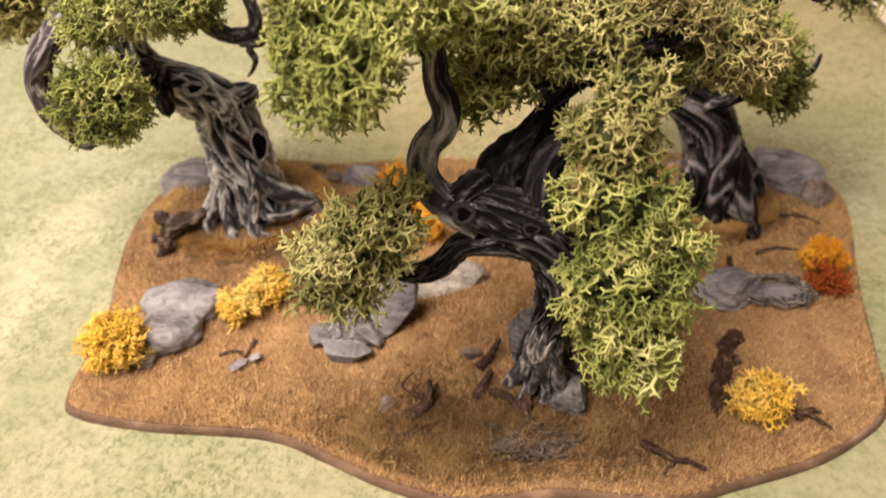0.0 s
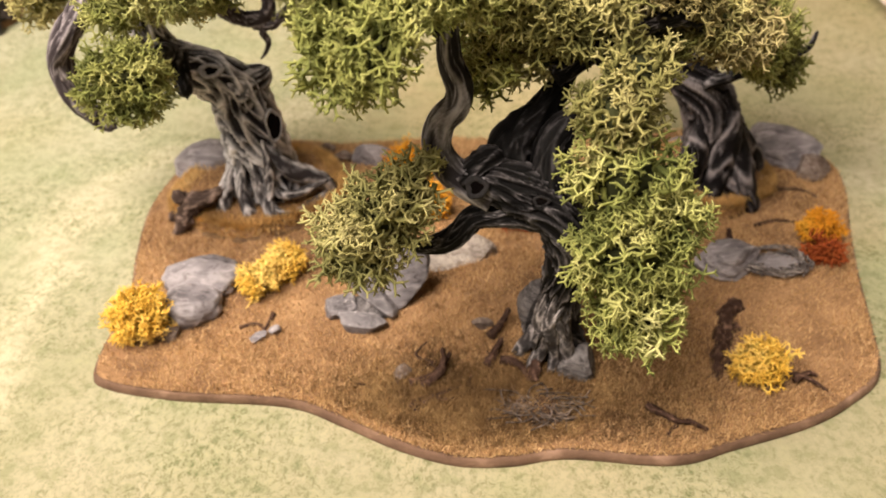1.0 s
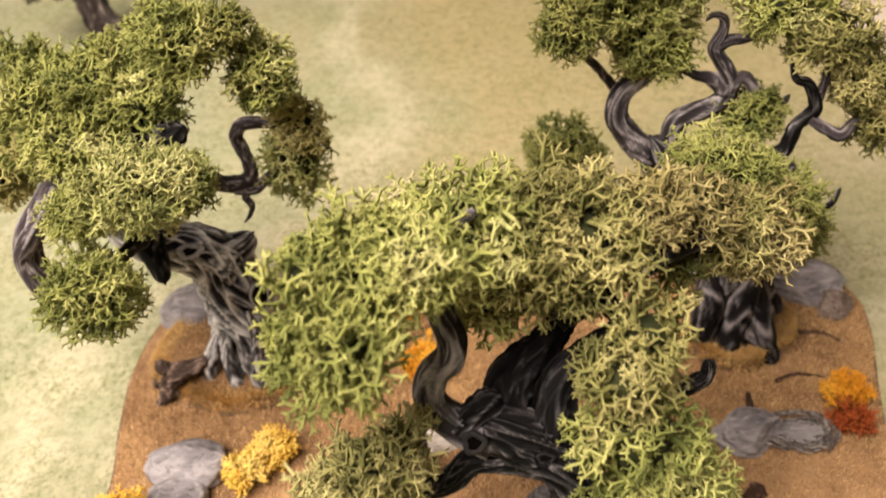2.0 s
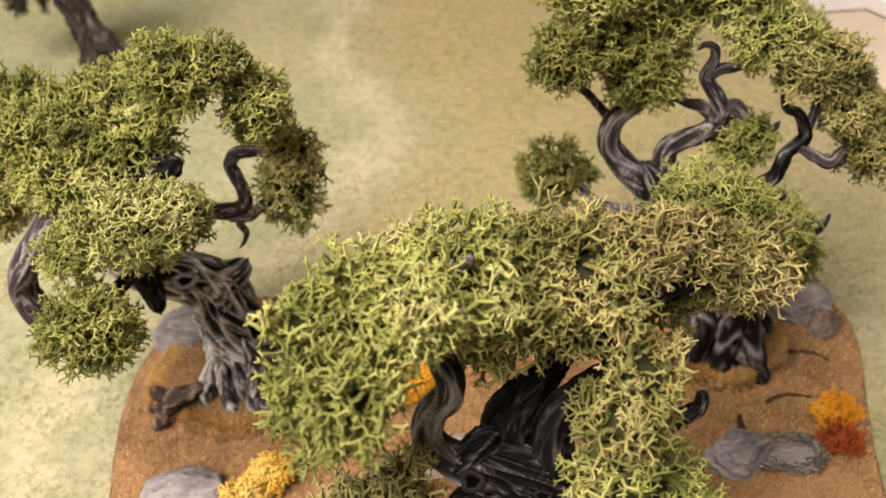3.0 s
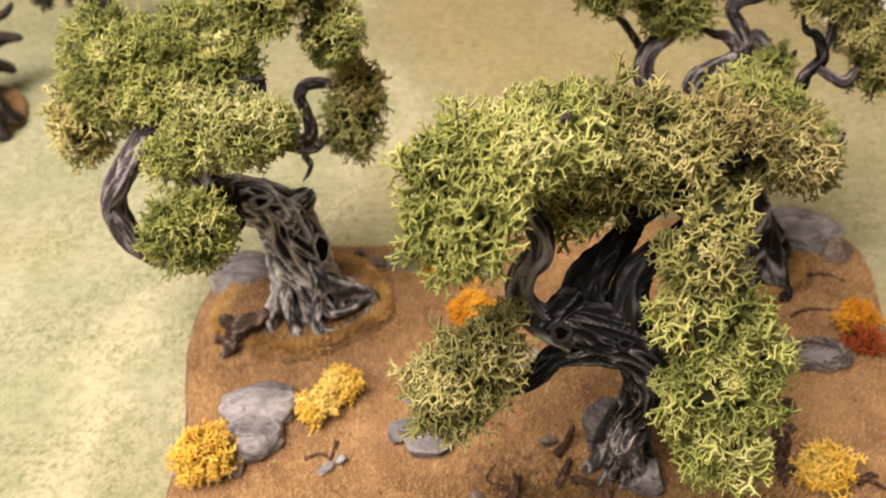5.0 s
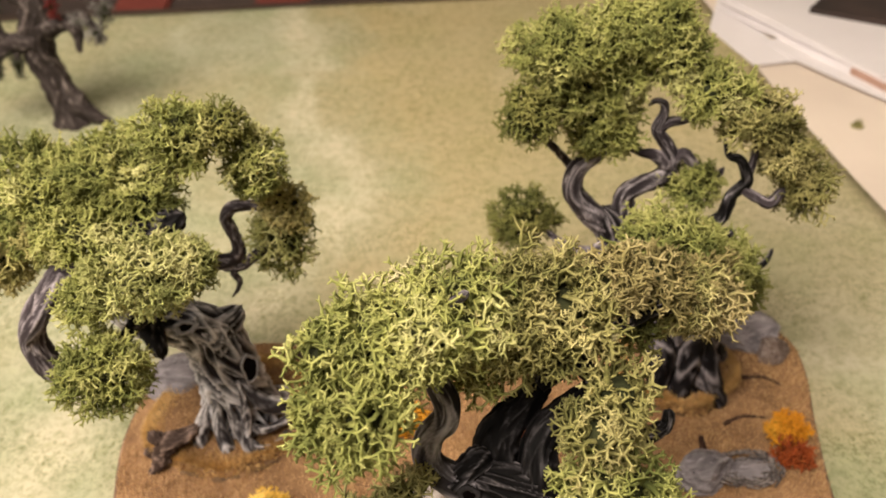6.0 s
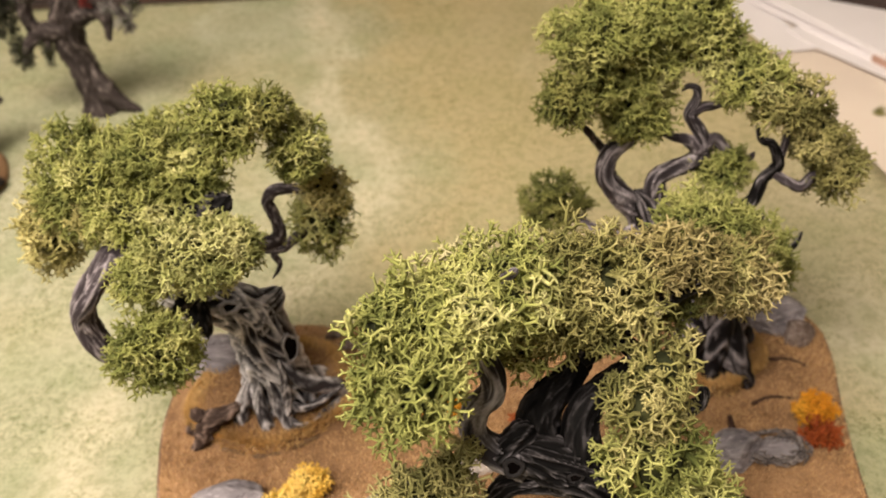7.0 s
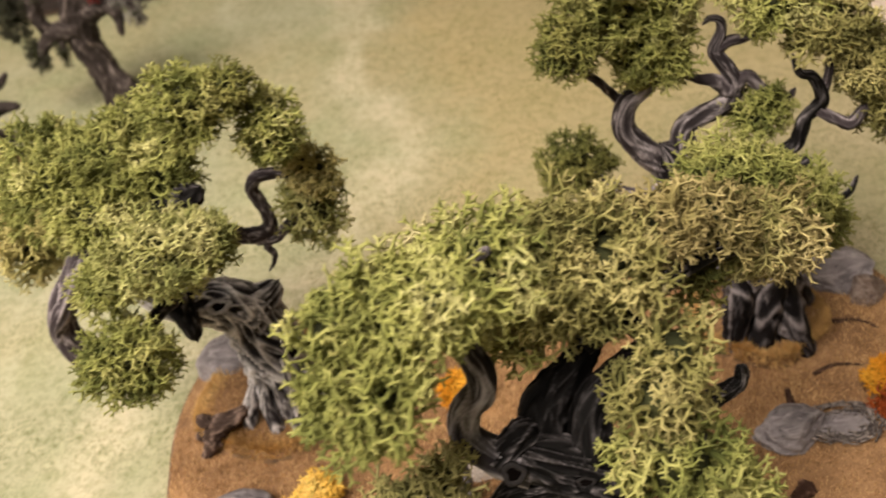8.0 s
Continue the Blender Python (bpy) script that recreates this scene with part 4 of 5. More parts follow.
def twig_heap(x, y, rx, ry, count, seed, label, floor, twigs, nest=True, thick=1.0):
    """Oval nest of thin curved twigs laid round a hollow, joined as one heap."""
    rnd = np.random.RandomState(seed)
    V, F, H, k = [], [], [], 0
    for i in range(count):
        a, q = rnd.rand() * 6.28, rnd.uniform(0.15, 0.62) if rnd.rand() < 0.5 else rnd.uniform(0.68, 1.06)
        span, drift = rnd.uniform(0.35, 1.1), rnd.normal() * 0.28
        if not nest:
            q, drift, a = rnd.uniform(0, 0.8), rnd.normal() * 0.9, a
        if q < 0.65 and rnd.rand() < 0.6:
            drift = rnd.normal() * 0.6
        rise = 0.0030 * np.exp(-(((q - 0.86) / 0.2) ** 2))
        pts = []
        for t in (-0.5, -0.15, 0.2, 0.5):
            px, py = x + rx * (q + drift * t) * np.cos(a + span * t), y + ry * (q + drift * t) * np.sin(a + span * t)
            pts.append((px, py, gz(px, py) + 0.0012 + rise + rnd.uniform(-0.0008, 0.0010), thick * rnd.uniform(0.00018, 0.00036)))
        v, f, h = limb_arrays(pts, seed=seed + i, sides=6, step=0.0012, amp=0.1, strands=1)
        V.append(v), F.append(f + k), H.append(h + 0.15 + 0.2 * rnd.rand())
        k += len(v)
    heap = tagged(mesh_object("brushwood", np.vstack(V), np.vstack(F), twigs, None, True, "", np.concatenate(H)), label, "twig heap")
    bd, bf = BALL
    p = np.array([x, y, 0.0]) + bd * (0.80 * rx, 0.80 * ry, 0.0016 if nest else 0.0012)
    p[:, 2] += ground_height(p[:, 0], p[:, 1]) + 0.0010 + 0.0004 * smooth_noise(p, 420.0, seed)
    mesh_object("floor", p, bf, floor, heap, True, "dark matted floor of the heap")


twig_heap(0.1565, 0.3135, 0.0175, 0.0115, 170, 80, "grey heap of thin twigs like a nest beside a stone", STONE, TWIG_GREY, thick=1.45)
twig_heap(0.034, 0.224, 0.018, 0.0085, 170, 81, "dark grey-brown heap of thin twigs in brown grass", BARK_BROWN, TWIG_BROWN, nest=False, thick=1.1)
wood_piece("root_piece", [(-0.013, 0.237), (-0.007, 0.241), (-0.004, 0.246), (-0.0045, 0.249)], 0.0016, BARK_BROWN, 82, "curved dark brown root rising from the grass", (0, 0.002, 0.006, 0.010))
wood_piece("root_piece", [(-0.018, 0.227), (-0.011, 0.231), (-0.002, 0.230), (0.006, 0.235)], 0.0013, BARK_BROWN, 83, "dark brown root lying in dry grass")
wood_piece("root_piece", [(-0.016, 0.225), (-0.010, 0.230), (-0.005, 0.236)], 0.0011, BARK_BROWN, 84, "dark brown root lying in dry grass")
wood_piece("root_piece", [(0.014, 0.247), (0.018, 0.253), (0.021, 0.257)], 0.0019, BARK_BROWN, 85, "short pale brown root stub in dry grass", (0, 0.002, 0.005))
wood_piece("root_piece", [(0.020, 0.249), (0.027, 0.246), (0.031, 0.240)], 0.0017, BARK_BROWN, 86, "dark brown root lying beside a tree foot", (0.001, 0.002, 0))
wood_piece("root_piece", [(0.033, 0.238), (0.034, 0.244), (0.036, 0.251)], 0.0026, BARK_BROWN, 87, "brown root running to a tree foot", (0, 0.004, 0.010))
for i, (xy, r, high) in enumerate((
    ([(-0.018, 0.239), (-0.011, 0.241), (-0.005, 0.246), (-0.001, 0.252)], 0.0014, (0, 0.001, 0.002, 0.004)),
    ([(-0.013, 0.229), (-0.005, 0.233), (0.003, 0.238)], 0.0012, (0, 0.001, 0)),
    ([(0.016, 0.262), (0.021, 0.266), (0.025, 0.271)], 0.0017, (0, 0.003, 0.006)),
)):
    wood_piece("root_piece", xy, r, BARK_BROWN, 400 + i, "gnarled dark brown root lying in dry grass", high)
wood_piece("twig", [(0.077, 0.2255), (0.082, 0.220), (0.087, 0.2165), (0.093, 0.2165), (0.099, 0.2135)], 0.0018, BARK_BROWN, 88, "forked dark brown twig near the rim", (0.001, 0.002, 0.002, 0.001, 0))
wood_piece("twig", [(0.087, 0.2165), (0.084, 0.214), (0.082, 0.2105)], 0.0009, BARK_BROWN, 89, "short dark brown twig near the rim")
for i, (xy, r) in enumerate((([(0.131, 0.285), (0.123, 0.277), (0.120, 0.264), (0.112, 0.252), (0.109, 0.238)], 0.0042), ([(0.126, 0.272), (0.117, 0.266), (0.116, 0.254), (0.110, 0.247)], 0.0034), ([(0.117, 0.249), (0.112, 0.244), (0.104, 0.240)], 0.0024), ([(0.114, 0.259), (0.119, 0.250), (0.116, 0.243)], 0.0018))):
    wood_piece("bark_piece", xy, r, BARK_BROWN, 90 + 30 * i, "dark brown rotten bark sunk into the soil", (-0.0026, -0.0014, -0.0022, -0.0012, -0.0024))
wood_piece("twig", [(0.138, 0.2415), (0.146, 0.238), (0.153, 0.233)], 0.0013, BARK_BROWN, 91, "dark brown twig beside a yellow bush", (0.002, 0.002, 0))
wood_piece("twig", [(0.140, 0.2365), (0.147, 0.241), (0.152, 0.241)], 0.0014, BARK_BROWN, 92, "thin brown twig beside a yellow bush", (0.002, 0.002, 0))
wood_piece("twig", [(-0.094, 0.275), (-0.087, 0.2765), (-0.082, 0.2735)], 0.0011, BARK_BROWN, 93, "thin dark brown twig beside pale pebbles")
wood_piece("twig", [(-0.080, 0.283), (-0.081, 0.278), (-0.083, 0.272)], 0.0012, BARK_BROWN, 94, "thin dark brown twig beside pale pebbles")
wood_piece("twig", [(0.139, 0.322), (0.1395, 0.329), (0.138, 0.331)], 0.0022, BARK_BROWN, 95, "broken brown twig standing beside a grey stone", (0, 0.004, 0.010))
wood_piece("twig", [(0.158, 0.346), (0.170, 0.350), (0.182, 0.347)], 0.0012, BARK_BROWN, 99, "thin brown twig lying on the soil")
wood_piece("twig", [(0.180, 0.378), (0.192, 0.376), (0.200, 0.370)], 0.0012, BARK_BROWN, 100, "thin brown twig lying on the soil")


def litter():
    """Thin broken twigs in the grass at the front of the base."""
    rnd = np.random.RandomState(44)
    for i in range(9):
        x, y = rnd.normal(0.004, 0.022), max(0.228, rnd.normal(0.238, 0.010))
        d, length = rnd.rand() * 6.28, rnd.uniform(0.005, 0.012)
        bend = rnd.normal() * 0.6
        pts = [(x, y), (x + 0.5 * length * np.cos(d), y + 0.5 * length * np.sin(d)), (x + length * np.cos(d + bend), y + length * np.sin(d + bend))]
        wood_piece("twig", pts, rnd.uniform(0.0005, 0.0008), BARK_BROWN, 200 + i, "thin broken brown twig in dry grass", (0, 0.001, rnd.uniform(0, 0.003)))


litter()


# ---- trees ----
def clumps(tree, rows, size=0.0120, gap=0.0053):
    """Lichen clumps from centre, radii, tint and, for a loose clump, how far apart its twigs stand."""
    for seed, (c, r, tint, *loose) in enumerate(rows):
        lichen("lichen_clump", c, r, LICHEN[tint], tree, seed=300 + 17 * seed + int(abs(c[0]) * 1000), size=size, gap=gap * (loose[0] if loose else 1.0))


def leaning_tree():
    tree = empty("leaning_tree", "gnarled grey-black model tree leaning over with tufts of green lichen", "tree")
    limb("trunk", [(-0.093, 0.373, 0.006, 0.0180), (-0.0935, 0.3725, 0.020, 0.0172), (-0.0945, 0.372, 0.038, 0.0150), (-0.097, 0.370, 0.059, 0.0135), (-0.102, 0.370, 0.074, 0.0130), (-0.111, 0.367, 0.085, 0.0112), (-0.122, 0.362, 0.093, 0.0099), (-0.130, 0.357, 0.104, 0.0082), (-0.133, 0.354, 0.122, 0.0069), (-0.132, 0.356, 0.140, 0.0055)], BARK, tree, seed=1, sides=140, step=0.0008, amp=0.17, strands=5, grain=1.05, flare=0.16, veins=True, along=1.7,
         hollows=(((-0.088, 0.353, 0.024), (0.007, 0.008, 0.004), 0.005), ((-0.100, 0.356, 0.018), (0.003, 0.008, 0.008), 0.004)))
    knot(tree, (-0.1075, 0.3548, 0.0925), (0.15, -0.85, 0.50), 0.0025, 0.0010, BARK, 1.7)
    knot(tree, (-0.0832, 0.3572, 0.0625), (0.60, -0.78, 0.08), 0.0078, 0.0013, BARK, 0.5)
    limb("spur", [(-0.104, 0.367, 0.073, 0.0110), (-0.0955, 0.374, 0.0765, 0.0092), (-0.0895, 0.380, 0.0785, 0.0056), (-0.0870, 0.383, 0.0800, 0.0040)], BARK, tree, seed=2, sides=48, amp=0.16, strands=4, veins=True, grain=1.2, along=0.8)
    for i, pts in enumerate((
        [(-0.091, 0.362, 0.050, 0.0040), (-0.080, 0.358, 0.038, 0.0038), (-0.069, 0.362, 0.030, 0.0038), (-0.063, 0.367, 0.023, 0.0042), (-0.060, 0.369, 0.014, 0.0040), (-0.059, 0.370, 0.005, 0.0030)],
        [(-0.097, 0.358, 0.046, 0.0036), (-0.093, 0.351, 0.030, 0.0033), (-0.087, 0.345, 0.016, 0.0032), (-0.083, 0.342, 0.004, 0.0024)],
        [(-0.059, 0.369, 0.018, 0.0032), (-0.067, 0.358, 0.017, 0.0032), (-0.076, 0.349, 0.015, 0.0031), (-0.084, 0.344, 0.008, 0.0026)],
        [(-0.103, 0.360, 0.044, 0.0038), (-0.102, 0.352, 0.026, 0.0034), (-0.098, 0.346, 0.012, 0.0032), (-0.096, 0.343, 0.003, 0.0024)],
        [(-0.107, 0.364, 0.040, 0.0042), (-0.113, 0.357, 0.022, 0.0038), (-0.115, 0.352, 0.005, 0.0030)],
        [(-0.086, 0.376, 0.030, 0.0042), (-0.074, 0.384, 0.018, 0.0036), (-0.066, 0.389, 0.005, 0.0028)],
        [(-0.092, 0.356, 0.040, 0.0026), (-0.086, 0.351, 0.029, 0.0025), (-0.078, 0.352, 0.0255, 0.0024), (-0.067, 0.359, 0.0265, 0.0022), (-0.060, 0.366, 0.026, 0.0018)],
        [(-0.090, 0.358, 0.054, 0.0024), (-0.088, 0.353, 0.040, 0.0023), (-0.0885, 0.349, 0.026, 0.0022), (-0.091, 0.347, 0.012, 0.0022)],
        [(-0.091, 0.350, 0.026, 0.0024), (-0.083, 0.346, 0.018, 0.0022), (-0.074, 0.349, 0.015, 0.0018)],
    )):
        limb("root", pts, BARK_PALE, tree, seed=10 + i, sides=28, step=0.0009, amp=0.13, strands=2, grain=0.5)
    for i, pts in enumerate((
        [(-0.109, 0.360, 0.028, 0.0040), (-0.119, 0.354, 0.024, 0.0036), (-0.128, 0.353, 0.021, 0.0054), (-0.132, 0.351, 0.014, 0.0052), (-0.136, 0.349, 0.008, 0.0034), (-0.141, 0.347, 0.004, 0.0014)],
        [(-0.127, 0.353, 0.020, 0.0044), (-0.134, 0.354, 0.023, 0.0034), (-0.138, 0.355, 0.027, 0.0020)],
        [(-0.131, 0.354, 0.014, 0.0044), (-0.139, 0.358, 0.010, 0.0040), (-0.144, 0.361, 0.005, 0.0020)],
    )):
        limb("root", pts, BARK_DUSK_BROWN, tree, seed=120 + i, sides=28, amp=0.26, strands=3, twist=150.0)
    limb("branch", [(-0.133, 0.354, 0.126, 0.0066), (-0.142, 0.352, 0.132, 0.0064), (-0.150, 0.350, 0.131, 0.0055), (-0.158, 0.347, 0.122, 0.0054), (-0.1660, 0.345, 0.111, 0.0055), (-0.1685, 0.344, 0.102, 0.0054), (-0.1665, 0.344, 0.092, 0.0050), (-0.1630, 0.344, 0.082, 0.0045), (-0.1595, 0.344, 0.0745, 0.0038), (-0.152, 0.342, 0.071, 0.0030)], BARK_LIMB, tree, seed=20, sides=56, strands=4, grain=1.2, veins=True, along=0.8)
    limb("branch", [(-0.148, 0.347, 0.1325, 0.0034), (-0.1560, 0.3415, 0.1235, 0.0033), (-0.1640, 0.3385, 0.1130, 0.0035), (-0.1700, 0.3400, 0.1030, 0.0030), (-0.1690, 0.3395, 0.0920, 0.0028), (-0.1655, 0.3395, 0.0830, 0.0028), (-0.1590, 0.3400, 0.0755, 0.0022)], BARK_LIMB, tree, seed=29, sides=32, amp=0.16, strands=3, veins=True, along=0.6)
    limb("branch", [(-0.124, 0.356, 0.097, 0.0076), (-0.119, 0.347, 0.091, 0.0044), (-0.117, 0.343, 0.085, 0.0030)], BARK_DARK, tree, seed=21, sides=24)
    limb("branch", [(-0.131, 0.357, 0.130, 0.0060), (-0.120, 0.374, 0.126, 0.0056), (-0.110, 0.384, 0.114, 0.0046), (-0.100, 0.391, 0.103, 0.0040), (-0.092, 0.392, 0.1015, 0.0038), (-0.0855, 0.392, 0.105, 0.0036), (-0.0845, 0.392, 0.112, 0.0032), (-0.0865, 0.392, 0.119, 0.0030), (-0.0880, 0.392, 0.126, 0.0030), (-0.0845, 0.392, 0.1315, 0.0029), (-0.077, 0.392, 0.1325, 0.0026), (-0.068, 0.392, 0.131, 0.0020)], BARK_LIMB, tree, seed=22, sides=24, strands=3)
    limb("branch", [(-0.132, 0.358, 0.138, 0.0050), (-0.124, 0.374, 0.152, 0.0034), (-0.108, 0.372, 0.168, 0.0020), (-0.094, 0.366, 0.182, 0.0010)], BARK_DARK, tree, seed=23, sides=24, strands=3)
    limb("branch", [(-0.093, 0.391, 0.0985, 0.0026), (-0.084, 0.391, 0.0985, 0.0026), (-0.078, 0.391, 0.104, 0.0022), (-0.070, 0.390, 0.112, 0.0013)], BARK_LIMB, tree, seed=24, sides=16, strands=2)
    limb("branch", [(-0.070, 0.392, 0.108, 0.0018), (-0.079, 0.391, 0.1015, 0.0018), (-0.0885, 0.390, 0.0965, 0.0017), (-0.0865, 0.390, 0.0905, 0.0015), (-0.0880, 0.389, 0.086, 0.0010), (-0.0915, 0.389, 0.0815, 0.0005)], BARK_LIMB, tree, seed=25, sides=16, strands=2)
    limb("branch", [(-0.130, 0.360, 0.138, 0.0050), (-0.112, 0.360, 0.144, 0.0056), (-0.103, 0.360, 0.1470, 0.0050), (-0.0985, 0.360, 0.1500, 0.0036)], BARK_DARK, tree, seed=28, sides=24, amp=0.3, strands=3)
    limb("branch", [(-0.132, 0.356, 0.135, 0.0055), (-0.142, 0.368, 0.146, 0.0045), (-0.152, 0.378, 0.152, 0.0030)], BARK_DARK, tree, seed=26, sides=16)
    limb("branch", [(-0.126, 0.358, 0.100, 0.0055), (-0.124, 0.340, 0.108, 0.0036), (-0.126, 0.318, 0.113, 0.0020)], BARK_DARK, tree, seed=27, sides=16)
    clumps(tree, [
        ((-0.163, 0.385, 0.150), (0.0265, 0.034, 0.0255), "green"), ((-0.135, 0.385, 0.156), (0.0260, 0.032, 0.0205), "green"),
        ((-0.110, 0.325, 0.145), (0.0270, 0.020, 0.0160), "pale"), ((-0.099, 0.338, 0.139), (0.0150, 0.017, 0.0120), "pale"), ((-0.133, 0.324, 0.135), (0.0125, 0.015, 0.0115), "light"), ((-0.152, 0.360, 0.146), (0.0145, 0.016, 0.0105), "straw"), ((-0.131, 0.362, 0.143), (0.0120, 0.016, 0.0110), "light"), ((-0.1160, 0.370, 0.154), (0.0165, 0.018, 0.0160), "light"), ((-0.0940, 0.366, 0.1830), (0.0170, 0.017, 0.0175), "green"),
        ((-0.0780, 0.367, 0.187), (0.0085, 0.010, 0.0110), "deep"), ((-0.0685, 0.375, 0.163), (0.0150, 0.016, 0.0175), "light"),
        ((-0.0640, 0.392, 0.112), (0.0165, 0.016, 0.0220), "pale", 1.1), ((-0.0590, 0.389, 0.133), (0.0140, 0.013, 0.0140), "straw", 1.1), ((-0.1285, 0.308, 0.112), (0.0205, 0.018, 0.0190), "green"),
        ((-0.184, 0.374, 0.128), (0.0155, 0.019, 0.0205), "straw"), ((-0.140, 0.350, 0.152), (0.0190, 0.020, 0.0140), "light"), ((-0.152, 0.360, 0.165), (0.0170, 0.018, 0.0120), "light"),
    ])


def arched_tree():
    tree = empty("arched_tree", "black gnarled model tree with a broad arched crown of green lichen", "tree")
    limb("trunk", [(0.048, 0.256, 0.001, 0.0105), (0.046, 0.255, 0.011, 0.0092), (0.043, 0.252, 0.030, 0.0080), (0.041, 0.247, 0.049, 0.0076), (0.041, 0.241, 0.068, 0.0077), (0.040, 0.237, 0.083, 0.0082), (0.034, 0.237, 0.095, 0.0082), (0.022, 0.242, 0.101, 0.0088), (0.010, 0.246, 0.104, 0.0066)], BARK_DARK, tree, seed=30, sides=104, step=0.0009, amp=0.17, strands=5, flare=0.2, veins=True, along=0.9, grain=1.3,
         hollows=(((0.0075, 0.2385, 0.1055), (0.0036, 0.006, 0.0036), 0.0035), ((0.0280, 0.2330, 0.1020), (0.0020, 0.005, 0.0020), 0.002)))
    knot(tree, (0.0075, 0.2370, 0.1055), (-0.15, -0.85, 0.50), 0.0030, 0.0011, BARK_DARK)
    knot(tree, (0.0290, 0.2325, 0.1025), (-0.1, -0.96, 0.2), 0.0017, 0.0005, BARK_DARK, 1.4)
    for i, pts in enumerate((
        [(0.014, 0.244, 0.099, 0.0070), (0.0045, 0.246, 0.1025, 0.0062), (-0.0020, 0.247, 0.108, 0.0055), (-0.0058, 0.248, 0.116, 0.0051), (-0.0045, 0.249, 0.124, 0.0047), (0.0010, 0.250, 0.1305, 0.0045), (0.0018, 0.252, 0.136, 0.0042), (-0.0012, 0.256, 0.143, 0.0039), (-0.002, 0.260, 0.155, 0.0034), (-0.003, 0.262, 0.170, 0.0025)],
        [(0.026, 0.245, 0.095, 0.0090), (0.0200, 0.252, 0.102, 0.0086), (0.0195, 0.257, 0.1085, 0.0077), (0.0245, 0.262, 0.1140, 0.0064), (0.0330, 0.266, 0.1205, 0.0052), (0.040, 0.268, 0.133, 0.0038), (0.044, 0.270, 0.154, 0.0024)],
        [(0.036, 0.238, 0.091, 0.0066), (0.025, 0.240, 0.092, 0.0052), (0.016, 0.242, 0.0905, 0.0046), (0.0075, 0.243, 0.0885, 0.0044), (0.0020, 0.242, 0.0825, 0.0040), (-0.0045, 0.241, 0.0788, 0.0036), (-0.0125, 0.239, 0.0795, 0.0028), (-0.019, 0.236, 0.086, 0.0018), (-0.022, 0.234, 0.095, 0.0010)],
        [(0.034, 0.240, 0.093, 0.0086), (0.0330, 0.243, 0.104, 0.0072), (0.0335, 0.248, 0.111, 0.0064), (0.0360, 0.252, 0.1155, 0.0060), (0.0405, 0.256, 0.1185, 0.0055), (0.046, 0.260, 0.1205, 0.0046), (0.054, 0.262, 0.126, 0.0036), (0.060, 0.260, 0.138, 0.0026)],
        [(0.035, 0.262, 0.138, 0.0014), (0.027, 0.272, 0.136, 0.0012), (0.021, 0.276, 0.130, 0.0009), (0.015, 0.279, 0.127, 0.0005)],
        [(0.034, 0.258, 0.136, 0.0034), (0.054, 0.264, 0.146, 0.0036), (0.080, 0.280, 0.147, 0.0028), (0.104, 0.294, 0.132, 0.0018)],
        [(0.044, 0.260, 0.148, 0.0030), (0.058, 0.244, 0.136, 0.0028), (0.064, 0.232, 0.110, 0.0022), (0.064, 0.226, 0.090, 0.0015)],
        [(0.040, 0.240, 0.086, 0.0066), (0.058, 0.256, 0.088, 0.0048), (0.078, 0.270, 0.086, 0.0036), (0.0915, 0.276, 0.088, 0.0028), (0.0925, 0.277, 0.096, 0.0018)],
        [(-0.001, 0.261, 0.150, 0.0030), (-0.014, 0.252, 0.160, 0.0024), (-0.026, 0.238, 0.164, 0.0016)],
        [(-0.002, 0.261, 0.160, 0.0026), (0.003, 0.258, 0.172, 0.0020), (0.0072, 0.254, 0.1795, 0.0015), (0.0092, 0.2530, 0.1820, 0.0010)],
        [(-0.008, 0.256, 0.158, 0.0024), (-0.0125, 0.250, 0.172, 0.0018), (-0.0150, 0.2465, 0.1815, 0.0013)],
        [(0.0025, 0.2445, 0.1015, 0.0058), (0.0100, 0.2480, 0.1065, 0.0064), (0.0180, 0.2510, 0.1090, 0.0070)],
    )):
        # limbs 1, 3 and 10 take the bark with crown shade painted in
        limb("branch", pts, BARK_SMOOTH if i == 0 else BARK_SHADED if i in (1, 3, 10) else BARK_LILAC if i == 9 else BARK_DARK, tree, seed=40 + i, sides=56, step=0.0009, amp=0.11 if i == 0 else 0.15 if i < 4 else 0.19, strands=4, veins=i < 4, along=0.75, grain=0.8 if i == 0 else 1.05)
